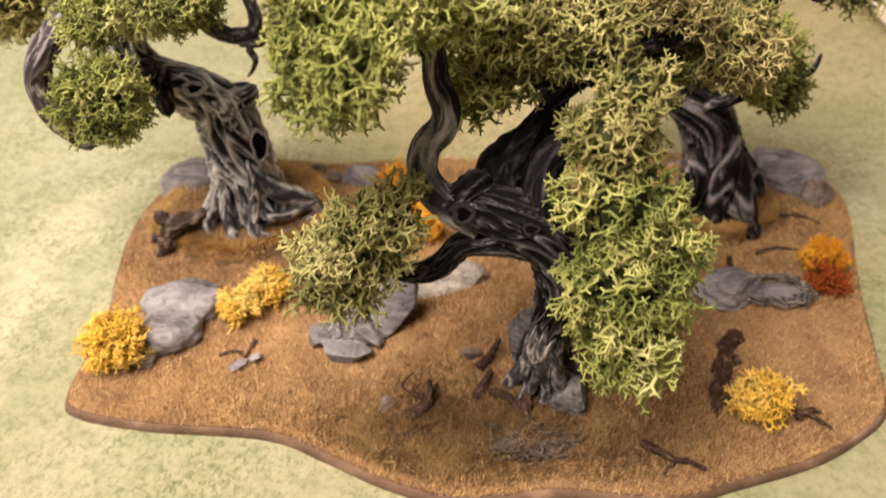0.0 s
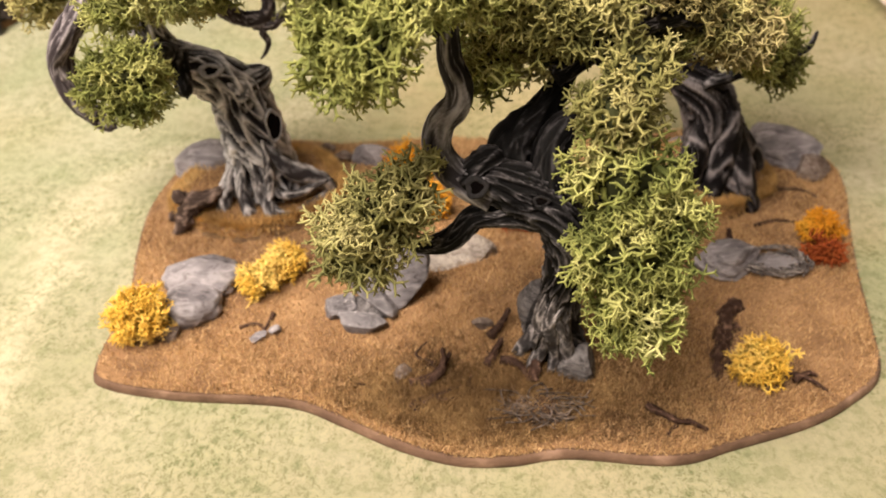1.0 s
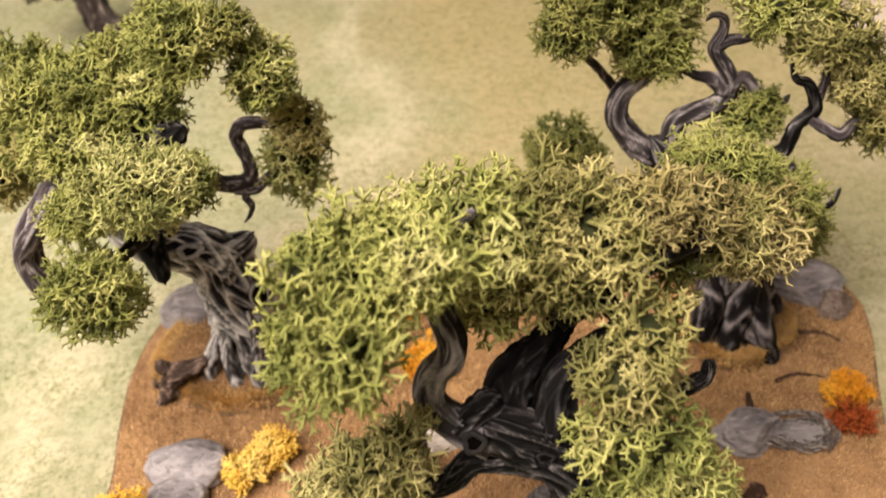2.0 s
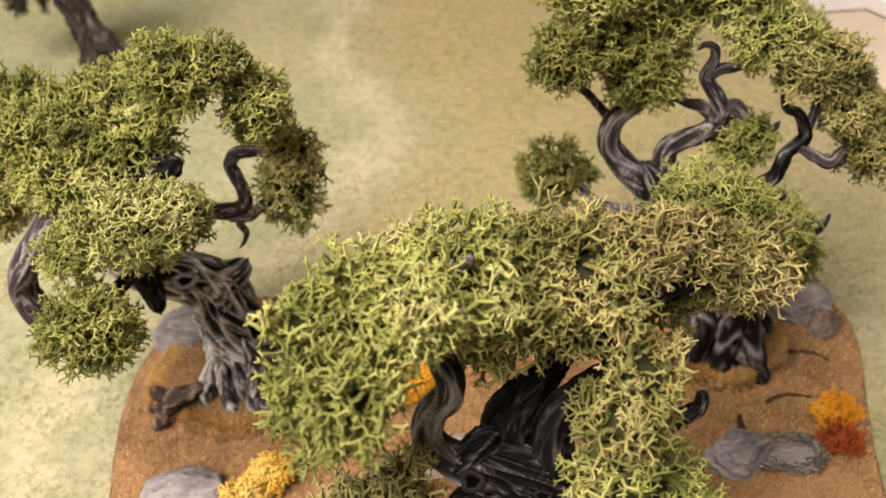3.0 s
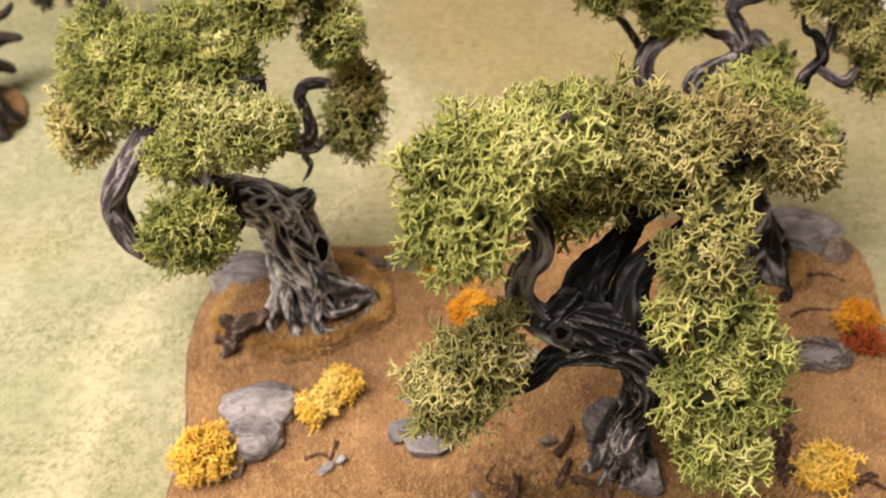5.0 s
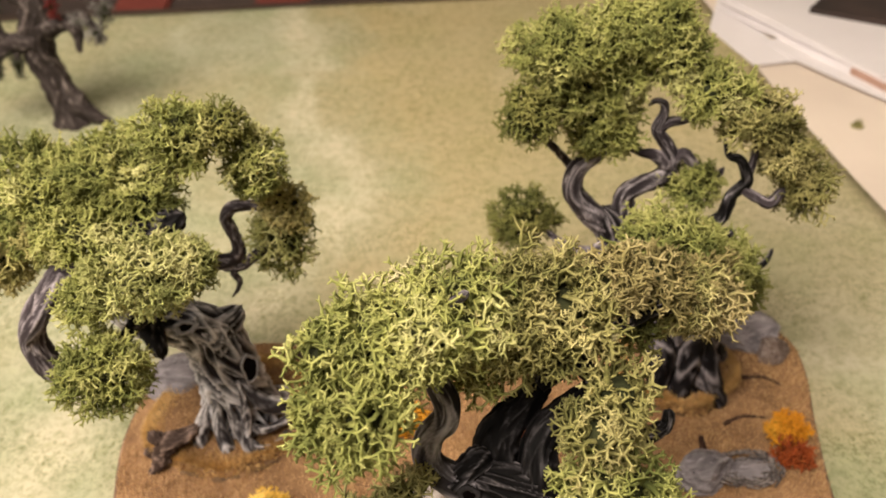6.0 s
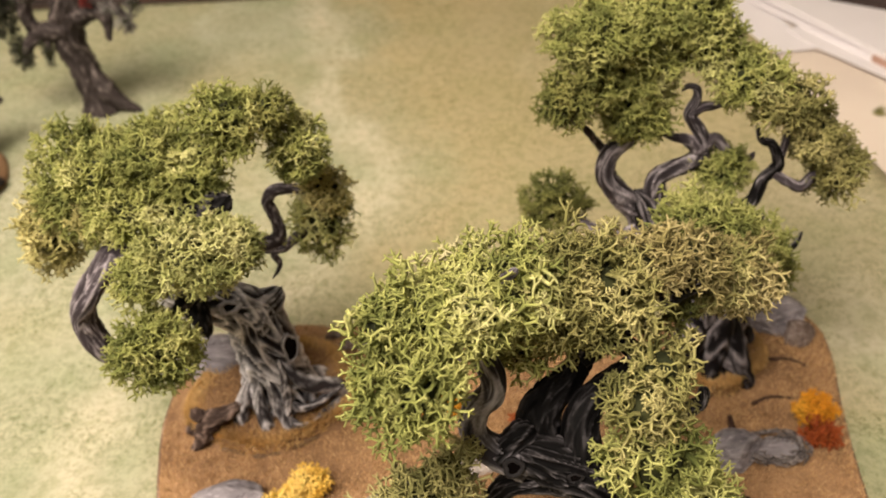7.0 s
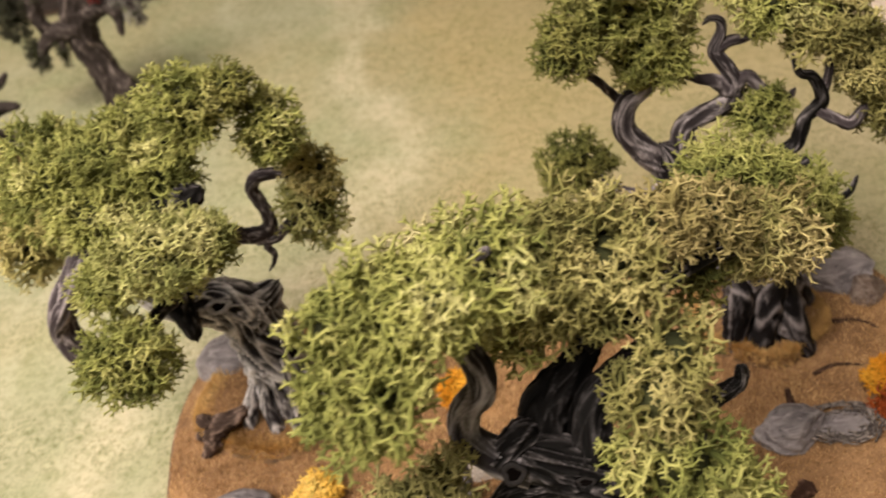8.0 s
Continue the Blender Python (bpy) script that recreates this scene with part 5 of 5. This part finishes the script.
    for i, pts in enumerate((
        [(0.036, 0.243, 0.056, 0.0032), (0.034, 0.244, 0.039, 0.0030), (0.0365, 0.246, 0.023, 0.0027), (0.033, 0.247, 0.010, 0.0024), (0.030, 0.247, 0.002, 0.0014)],
        [(0.039, 0.240, 0.055, 0.0031), (0.0375, 0.242, 0.036, 0.0030), (0.042, 0.245, 0.019, 0.0027), (0.041, 0.245, 0.009, 0.0022), (0.040, 0.243, 0.001, 0.0014)],
        [(0.045, 0.243, 0.046, 0.0032), (0.0445, 0.244, 0.027, 0.0029), (0.049, 0.245, 0.011, 0.0024), (0.051, 0.243, 0.001, 0.0014)],
        [(0.036, 0.252, 0.032, 0.0036), (0.032, 0.254, 0.018, 0.0030), (0.027, 0.254, 0.008, 0.0024), (0.024, 0.252, 0.001, 0.0012)],
        [(0.034, 0.243, 0.050, 0.0020), (0.040, 0.241, 0.040, 0.0019), (0.045, 0.243, 0.028, 0.0017), (0.047, 0.245, 0.018, 0.0012)],
        [(0.044, 0.242, 0.050, 0.0020), (0.039, 0.240, 0.042, 0.0019), (0.034, 0.243, 0.030, 0.0016), (0.033, 0.246, 0.020, 0.0012)],
    )):
        limb("root", pts, BARK_GREY, tree, seed=60 + i, sides=28, amp=0.16, strands=2, twist=140.0, grain=0.6)
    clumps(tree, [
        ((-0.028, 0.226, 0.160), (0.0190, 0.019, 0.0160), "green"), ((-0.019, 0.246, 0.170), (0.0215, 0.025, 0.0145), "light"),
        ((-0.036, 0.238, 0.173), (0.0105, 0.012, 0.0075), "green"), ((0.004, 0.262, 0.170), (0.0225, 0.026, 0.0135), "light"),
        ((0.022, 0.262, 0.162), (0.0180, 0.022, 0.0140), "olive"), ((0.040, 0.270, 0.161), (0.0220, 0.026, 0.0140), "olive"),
        # the small deep clump is added to keep the shaded gap below dark
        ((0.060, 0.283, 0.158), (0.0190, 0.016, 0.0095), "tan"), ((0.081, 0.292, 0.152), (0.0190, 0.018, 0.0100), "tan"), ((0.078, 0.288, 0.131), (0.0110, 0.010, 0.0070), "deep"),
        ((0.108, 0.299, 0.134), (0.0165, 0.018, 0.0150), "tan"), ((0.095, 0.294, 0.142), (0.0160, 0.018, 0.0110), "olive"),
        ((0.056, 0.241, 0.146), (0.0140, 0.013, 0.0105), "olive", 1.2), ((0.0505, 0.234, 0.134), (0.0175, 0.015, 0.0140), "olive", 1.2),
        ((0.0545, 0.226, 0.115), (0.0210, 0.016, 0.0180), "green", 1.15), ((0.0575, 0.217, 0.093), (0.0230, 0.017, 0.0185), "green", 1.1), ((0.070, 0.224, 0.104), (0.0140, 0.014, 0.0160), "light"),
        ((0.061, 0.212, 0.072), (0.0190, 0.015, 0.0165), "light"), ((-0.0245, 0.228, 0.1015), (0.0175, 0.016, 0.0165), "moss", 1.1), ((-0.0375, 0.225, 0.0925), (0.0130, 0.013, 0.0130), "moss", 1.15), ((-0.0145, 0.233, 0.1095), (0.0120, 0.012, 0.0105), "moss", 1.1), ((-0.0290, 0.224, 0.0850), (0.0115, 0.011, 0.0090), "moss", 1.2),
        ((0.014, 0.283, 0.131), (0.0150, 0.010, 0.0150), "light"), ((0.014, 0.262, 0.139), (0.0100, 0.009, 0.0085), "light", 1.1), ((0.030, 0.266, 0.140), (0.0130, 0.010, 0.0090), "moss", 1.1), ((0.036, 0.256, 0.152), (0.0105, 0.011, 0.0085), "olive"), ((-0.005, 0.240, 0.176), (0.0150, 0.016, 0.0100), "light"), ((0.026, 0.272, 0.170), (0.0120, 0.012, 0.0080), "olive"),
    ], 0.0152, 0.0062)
    dry_sprigs(tree, [
        ((0.058, 0.256, 0.156), (0.1, -0.8, 0.8), 0.0125), ((-0.016, 0.272, 0.168), (-0.3, 0.2, 1.0), 0.0125), ((-0.009, 0.274, 0.169), (0.2, 0.1, 1.0), 0.0125),
        ((-0.030, 0.256, 0.170), (-0.4, 0.3, 1.0), 0.0110), ((-0.036, 0.250, 0.168), (-0.8, 0.1, 0.9), 0.0105),
    ])


def dry_sprigs(tree, rows):
    """Single pale dried tufts that stand out of a crown."""
    rnd = np.random.RandomState(91)
    for at, way, size in rows:
        V, F, H = tuft_arrays([np.array(at)], [np.array(way)], [size], rnd)
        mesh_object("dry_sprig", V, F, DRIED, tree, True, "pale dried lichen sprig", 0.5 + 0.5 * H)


def twisted_tree():
    tree = empty("twisted_tree", "dark gnarled model tree with looping branches and green lichen tufts", "tree")
    limb("trunk", [(0.147, 0.382, 0.004, 0.0220), (0.146, 0.384, 0.018, 0.0185), (0.143, 0.386, 0.036, 0.0150), (0.136, 0.387, 0.056, 0.0128), (0.122, 0.388, 0.074, 0.0108), (0.110, 0.392, 0.086, 0.0112), (0.1045, 0.397, 0.098, 0.0098), (0.0995, 0.399, 0.1060, 0.0080), (0.0965, 0.400, 0.1125, 0.0055)], BARK_RIDGE, tree, seed=70, sides=88, step=0.0010, amp=0.17, strands=5, flare=0.15, veins=True, along=0.75, grain=1.3)
    for i, (pts, n) in enumerate((
        ([(0.112, 0.397, 0.080, 0.0098), (0.1065, 0.399, 0.092, 0.0085), (0.0985, 0.400, 0.101, 0.0068), (0.0880, 0.400, 0.1120, 0.0060), (0.0805, 0.400, 0.122, 0.0054), (0.0795, 0.400, 0.130, 0.0051), (0.0820, 0.400, 0.1375, 0.0047), (0.0885, 0.400, 0.143, 0.0043), (0.0935, 0.401, 0.149, 0.0038), (0.095, 0.403, 0.162, 0.0024)], 44),
        ([(0.110, 0.398, 0.090, 0.0080), (0.1080, 0.400, 0.104, 0.0064), (0.1065, 0.400, 0.113, 0.0056), (0.1075, 0.400, 0.1205, 0.0049), (0.1145, 0.400, 0.1245, 0.0046), (0.1225, 0.400, 0.128, 0.0044), (0.1275, 0.400, 0.1335, 0.0042), (0.1270, 0.400, 0.141, 0.0037), (0.1220, 0.400, 0.149, 0.0033), (0.1180, 0.400, 0.1555, 0.0029), (0.1205, 0.400, 0.163, 0.0023), (0.1195, 0.400, 0.1685, 0.0018), (0.1150, 0.400, 0.1698, 0.0013), (0.1125, 0.400, 0.1672, 0.0007)], 36),
        ([(0.126, 0.400, 0.134, 0.0038), (0.130, 0.399, 0.140, 0.0030), (0.1335, 0.398, 0.1415, 0.0028), (0.140, 0.397, 0.134, 0.0025), (0.150, 0.396, 0.1295, 0.0018), (0.1535, 0.396, 0.134, 0.0008)], 20),
        ([(0.118, 0.400, 0.154, 0.0028), (0.1235, 0.400, 0.158, 0.0023), (0.131, 0.400, 0.1592, 0.0018), (0.142, 0.397, 0.163, 0.0012)], 16),
        ([(0.1255, 0.400, 0.135, 0.0034), (0.119, 0.400, 0.141, 0.0028), (0.113, 0.400, 0.1425, 0.0020), (0.105, 0.400, 0.146, 0.0012)], 16),
        ([(0.112, 0.396, 0.082, 0.0085), (0.1035, 0.394, 0.0895, 0.0062), (0.096, 0.393, 0.0915, 0.0052), (0.090, 0.392, 0.0905, 0.0036)], 28),
        ([(0.110, 0.388, 0.082, 0.0060), (0.122, 0.380, 0.100, 0.0045), (0.136, 0.376, 0.111, 0.0036), (0.147, 0.376, 0.118, 0.0034), (0.150, 0.376, 0.130, 0.0029), (0.156, 0.376, 0.138, 0.0028), (0.151, 0.376, 0.149, 0.0022), (0.145, 0.376, 0.152, 0.0015), (0.141, 0.376, 0.161, 0.0007)], 28),
        ([(0.154, 0.376, 0.134, 0.0025), (0.162, 0.374, 0.129, 0.0025), (0.168, 0.372, 0.127, 0.0029), (0.173, 0.372, 0.135, 0.0020)], 20),
        ([(0.138, 0.376, 0.113, 0.0034), (0.147, 0.375, 0.108, 0.0034), (0.154, 0.374, 0.111, 0.0036)], 20),
        ([(0.108, 0.392, 0.084, 0.0044), (0.099, 0.400, 0.0835, 0.0032), (0.090, 0.409, 0.0800, 0.0026), (0.082, 0.418, 0.0790, 0.0022), (0.072, 0.428, 0.0840, 0.0014)], 20),
        ([(0.128, 0.378, 0.070, 0.0036), (0.146, 0.372, 0.080, 0.0026), (0.162, 0.370, 0.088, 0.0020), (0.172, 0.371, 0.092, 0.0016), (0.1745, 0.371, 0.101, 0.0007)], 20),
        ([(0.156, 0.376, 0.140, 0.0020), (0.158, 0.378, 0.152, 0.0016), (0.155, 0.380, 0.165, 0.0012)], 16),
        ([(0.080, 0.408, 0.133, 0.0024), (0.066, 0.398, 0.152, 0.0018), (0.050, 0.388, 0.166, 0.0014)], 16),
    )):
        limb("branch", pts, BARK_LILAC if i in (0, 1, 5) else BARK_DARK if i in (6, 8, 10) else BARK_LIMB, tree, seed=80 + i, sides=n, strands=3, amp=0.14 if i < 2 else 0.2, grain=1.2 if i in (0, 1, 5) else 0.7, veins=i in (0, 1, 5), along=0.4)
    knot(tree, (0.0965, 0.3937, 0.1055), (-0.25, -0.9, 0.35), 0.0024, 0.0010, BARK_LIMB, 1.5)
    for i, pts in enumerate((
        [(0.140, 0.380, 0.066, 0.0058), (0.146, 0.377, 0.046, 0.0066), (0.143, 0.371, 0.028, 0.0066), (0.139, 0.364, 0.014, 0.0060), (0.137, 0.358, 0.004, 0.0042)],
        [(0.147, 0.381, 0.054, 0.0056), (0.151, 0.377, 0.036, 0.0064), (0.154, 0.369, 0.024, 0.0066), (0.158, 0.363, 0.012, 0.0058), (0.161, 0.359, 0.004, 0.0040)],
        [(0.155, 0.386, 0.043, 0.0058), (0.163, 0.386, 0.026, 0.0054), (0.170, 0.388, 0.014, 0.0044), (0.176, 0.391, 0.006, 0.0030)],
        [(0.131, 0.381, 0.056, 0.0060), (0.130, 0.375, 0.038, 0.0060), (0.127, 0.370, 0.022, 0.0056), (0.124, 0.366, 0.007, 0.0038)],
    )):
        limb("root", pts, BARK_RIDGE, tree, seed=110 + i, sides=36, step=0.0010, amp=0.16, strands=2, grain=0.6)
    clumps(tree, [
        ((0.072, 0.403, 0.196), (0.0270, 0.028, 0.0180), "green"), ((0.090, 0.402, 0.162), (0.0185, 0.019, 0.0230), "light"), ((0.076, 0.400, 0.180), (0.0180, 0.018, 0.0170), "light"), ((0.100, 0.402, 0.182), (0.0150, 0.016, 0.0150), "light"),
        ((0.098, 0.404, 0.204), (0.0190, 0.022, 0.0150), "light"), ((0.118, 0.405, 0.206), (0.0145, 0.018, 0.0150), "green"),
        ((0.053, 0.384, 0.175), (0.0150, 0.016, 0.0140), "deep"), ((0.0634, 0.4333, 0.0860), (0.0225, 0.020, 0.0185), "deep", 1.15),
        ((0.137, 0.388, 0.179), (0.0200, 0.019, 0.0150), "light"), ((0.156, 0.380, 0.169), (0.0190, 0.019, 0.0145), "olive"),
        ((0.171, 0.376, 0.153), (0.0150, 0.017, 0.0150), "olive"), ((0.182, 0.372, 0.136), (0.0130, 0.015, 0.0165), "olive"),
        ((0.102, 0.330, 0.143), (0.0225, 0.018, 0.0135), "green"), ((0.138, 0.346, 0.108), (0.0200, 0.018, 0.0185), "green"), ((0.124, 0.338, 0.124), (0.0160, 0.016, 0.0140), "green"),
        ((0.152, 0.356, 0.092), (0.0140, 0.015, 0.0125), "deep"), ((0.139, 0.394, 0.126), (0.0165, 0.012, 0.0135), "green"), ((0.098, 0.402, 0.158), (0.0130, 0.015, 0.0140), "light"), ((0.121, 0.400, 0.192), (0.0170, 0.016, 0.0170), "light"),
    ])


leaning_tree()
arched_tree()
twisted_tree()


# ---- far side of the table ----
def small_base(x, y, rx, ry, seed, label):
    base = empty("scenic_base", label, "scenery base")
    n, rings = 120, 24
    ang = np.linspace(0, 2 * np.pi, n, endpoint=False)
    wob = 1 + 0.06 * np.sin(3 * ang + seed) + 0.04 * np.sin(5 * ang + 2 * seed)
    prof = [(1.0, 0.0), (1.0, 0.002), (0.985, 0.0045), (0.965, 0.0055)] + [(0.95 * (1 - i / rings), 0.0058) for i in range(rings)]
    V = []
    for s, h in prof:
        p = np.stack([x + rx * s * wob * np.cos(ang), y + ry * s * wob * np.sin(ang), np.full(n, h)], -1)
        if s < 0.96:
            p[:, 2] += 0.0015 * smooth_noise(p, 80.0, seed) + 0.004 * (1 - s)
        V.append(p)
    i, j = np.meshgrid(np.arange(len(prof) - 1), np.arange(n), indexing="ij")
    a, b = i * n + j, i * n + (j + 1) % n
    mesh_object("soil", np.vstack(V), np.stack([a, b, b + n, a + n], -1).reshape(-1, 4), SOIL, base, True, "brown textured soil")
    return base


def far_trees():
    small_base(-0.398, 0.652, 0.066, 0.062, 2.0, "small brown scenery base under dead roots")
    tree = empty("dead_tree", "thick grey-brown model tree trunk with ragged hanging moss", "tree")
    limb("trunk", [(-0.281, 0.772, -0.002, 0.0180), (-0.283, 0.772, 0.010, 0.0150), (-0.286, 0.772, 0.023, 0.0132), (-0.290, 0.772, 0.045, 0.0120), (-0.295, 0.772, 0.064, 0.0135), (-0.293, 0.772, 0.082, 0.0142), (-0.286, 0.772, 0.104, 0.0130), (-0.284, 0.774, 0.140, 0.0120), (-0.286, 0.776, 0.180, 0.0100)], BARK_DUSK, tree, seed=130, sides=48, step=0.002, amp=0.15, flare=0.2, twist=25.0)
    limb("root", [(-0.284, 0.769, 0.046, 0.0095), (-0.276, 0.766, 0.022, 0.0090), (-0.263, 0.763, 0.008, 0.0064), (-0.246, 0.760, 0.000, 0.0025)], BARK_DUSK, tree, seed=131, sides=28, step=0.002, amp=0.14)
    for i, pts in enumerate((
        [(-0.294, 0.768, 0.076, 0.0105), (-0.308, 0.765, 0.078, 0.0075), (-0.320, 0.763, 0.074, 0.0060), (-0.330, 0.762, 0.062, 0.0045), (-0.334, 0.762, 0.048, 0.0020)],
        [(-0.314, 0.765, 0.076, 0.0060), (-0.322, 0.764, 0.088, 0.0052), (-0.322, 0.764, 0.104, 0.0048), (-0.330, 0.764, 0.122, 0.0030)],
        [(-0.286, 0.768, 0.086, 0.0095), (-0.266, 0.765, 0.092, 0.0062), (-0.257, 0.763, 0.084, 0.0048), (-0.259, 0.762, 0.066, 0.0020)],
        [(-0.262, 0.765, 0.091, 0.0050), (-0.250, 0.764, 0.096, 0.0040), (-0.241, 0.763, 0.086, 0.0028), (-0.240, 0.762, 0.074, 0.0012)],
        [(-0.308, 0.765, 0.077, 0.0044), (-0.311, 0.762, 0.066, 0.0034), (-0.314, 0.760, 0.054, 0.0014)],
        [(-0.290, 0.772, 0.112, 0.0100), (-0.312, 0.770, 0.122, 0.0065), (-0.338, 0.768, 0.114, 0.0040)],
        [(-0.284, 0.772, 0.112, 0.0095), (-0.262, 0.770, 0.120, 0.0060), (-0.240, 0.768, 0.108, 0.0030)],
    )):
        limb("branch", pts, BARK_DUSK, tree, seed=140 + i, sides=20, step=0.002, amp=0.26)
    for i, (c, r, tint, loose) in enumerate((((-0.334, 0.762, 0.060), (0.010, 0.010, 0.017), "shade", 1.2), ((-0.312, 0.760, 0.060), (0.006, 0.007, 0.012), "shade", 1.3), ((-0.344, 0.764, 0.098), (0.016, 0.016, 0.026), "shade", 0.9), ((-0.322, 0.766, 0.112), (0.009, 0.010, 0.016), "shade", 1.0), ((-0.242, 0.763, 0.083), (0.009, 0.009, 0.012), "grey", 1.3), ((-0.253, 0.762, 0.095), (0.007, 0.008, 0.007), "grey", 1.4), ((-0.232, 0.766, 0.100), (0.009, 0.010, 0.012), "grey", 1.4))):
        lichen("moss", c, r, LICHEN[tint], tree, seed=150 + i, size=0.010, gap=0.0056 * loose)
    tagged(lichen("red_tuft", (-0.270, 0.757, 0.108), (0.0034, 0.0040, 0.0100), LICHEN["wine"], None, 160, size=0.008), "small dark red tuft hanging on a dead tree", "tuft")
    roots = empty("dead_roots", "grey-black gnarled model roots with curling branches", "tree")
    limb("trunk", [(-0.356, 0.630, 0.003, 0.024), (-0.358, 0.634, 0.020, 0.019), (-0.368, 0.645, 0.040, 0.016), (-0.384, 0.660, 0.060, 0.014), (-0.400, 0.670, 0.090, 0.009)], BARK_DUSK, roots, seed=170, sides=48, step=0.002, flare=0.3)
    for i, pts in enumerate((
        [(-0.356, 0.628, 0.030, 0.011), (-0.345, 0.618, 0.018, 0.010), (-0.336, 0.612, 0.006, 0.006), (-0.332, 0.610, 0.001, 0.003)],
        [(-0.384, 0.664, 0.050, 0.012), (-0.372, 0.690, 0.042, 0.010), (-0.352, 0.700, 0.046, 0.006), (-0.336, 0.702, 0.045, 0.0025)],
        [(-0.386, 0.668, 0.060, 0.009), (-0.364, 0.698, 0.061, 0.0050), (-0.345, 0.702, 0.065, 0.0035), (-0.335, 0.702, 0.074, 0.0018)],
        [(-0.362, 0.626, 0.024, 0.010), (-0.366, 0.610, 0.012, 0.008), (-0.368, 0.600, 0.003, 0.004)],
        [(-0.378, 0.650, 0.045, 0.010), (-0.370, 0.672, 0.034, 0.009), (-0.356, 0.688, 0.028, 0.006), (-0.346, 0.694, 0.020, 0.003)],
    )):
        limb("root" if i in (0, 3) else "branch", pts, BARK_DUSK, roots, seed=180 + i, sides=24, step=0.002)


def sheet(name, corners, z, thick, mat, label, category="paper", bend=0.0, turn=0.0):
    """A thin sheet or stack with slightly curled long sides, from its four corners."""
    n = 24
    c = np.array(corners, float)
    s, t = np.meshgrid(np.linspace(0, 1, n), np.linspace(0, 1, n), indexing="ij")
    p = (c[0] * (1 - s)[..., None] + c[1] * s[..., None]) * (1 - t)[..., None] + (c[3] * (1 - s)[..., None] + c[2] * s[..., None]) * t[..., None]
    h = z + bend * (2 * s - 1) ** 2 + turn * t
    top = np.concatenate([p, (h + thick)[..., None]], -1).reshape(-1, 3)
    low = np.concatenate([p, h[..., None]], -1).reshape(-1, 3)
    a = (np.arange(n - 1)[:, None] * n + np.arange(n - 1)[None]).ravel()
    q = np.stack([a, a + n, a + n + 1, a + 1], -1)
    m = n * n
    ring = np.concatenate([np.arange(n) * n, (n - 1) * n + np.arange(1, n), np.arange(n - 2, -1, -1) * n + n - 1, np.arange(n - 2, 0, -1)])
    side = np.stack([ring, ring + m, np.roll(ring, -1) + m, np.roll(ring, -1)], -1)
    tagged(mesh_object(name, np.vstack([top, low]), np.vstack([q, q[:, ::-1] + m, side]), mat, None, False), label, category)


far_trees()
tagged(lichen("lichen_crumb", (0.403, 0.672, -0.0010), (0.0050, 0.0035, 0.0022), LICHEN["moss"], None, 165, size=0.007, flat=0.8), "small crumb of olive lichen on a beige sheet", "lichen")
sheet("cardboard_sheet", [(0.30, 0.30), (0.90, 0.30), (0.90, 1.06), (0.33, 1.06)], -0.0038, 0.0012, PAPER_BEIGE, "large pale beige sheet lying under the cloth's edge", "paper")
sheet("paper_sheet", [(0.357, 0.908), (0.366, 0.806), (0.409, 0.811), (0.41, 1.02)], -0.0012, 0.0016, PAPER, "white sheet of paper beside the cloth's edge", bend=0.001)
sheet("paper_sheet", [(0.400, 0.860), (0.409, 0.809), (0.455, 0.700), (0.62, 0.93)], 0.0006, 0.0016, PAPER, "white sheet of paper under a stack of papers", bend=0.001)
for i in range(5):
    o = 0.004 * ((i * 7) % 5 - 2)
    sheet("paper_sheet", [(0.392 + o, 0.968 + 0.5 * o), (0.457 - 0.4 * o, 0.734 + o), (0.62, 0.76 + o), (0.56, 1.04 - o)], 0.0024 + 0.0023 * i, 0.0021, PAPER, "white sheet of paper in a loose stack")
sheet("booklet", [(0.445, 0.770), (0.4585, 0.722), (0.62, 0.70), (0.60, 0.755)], 0.0024, 0.007, CARD_BROWN, "brown-red booklet under the stack of papers", "booklet")
sheet("folder", [(0.465, 0.905), (0.525, 0.855), (0.66, 0.95), (0.60, 1.05)], 0.0136, 0.006, DARK_CLOTH, "black folder lying on the stack of papers", "folder")


def storage_case():
    """Dark case with a red band that stands behind the table."""
    case = empty("storage_case", "dark low case with red bands behind the table", "case")
    part("body", box_bm((-1.1, 1.12, -0.75), (0.9, 1.5, -0.03), 0.01), DARK_CLOTH, case)
    for x in (-0.30, -0.12, 0.18):
        part("band", box_bm((x - 0.035, 1.114, -0.74), (x + 0.035, 1.24, -0.024), 0.003), RED_CLOTH, case, "dark red band")


storage_case()
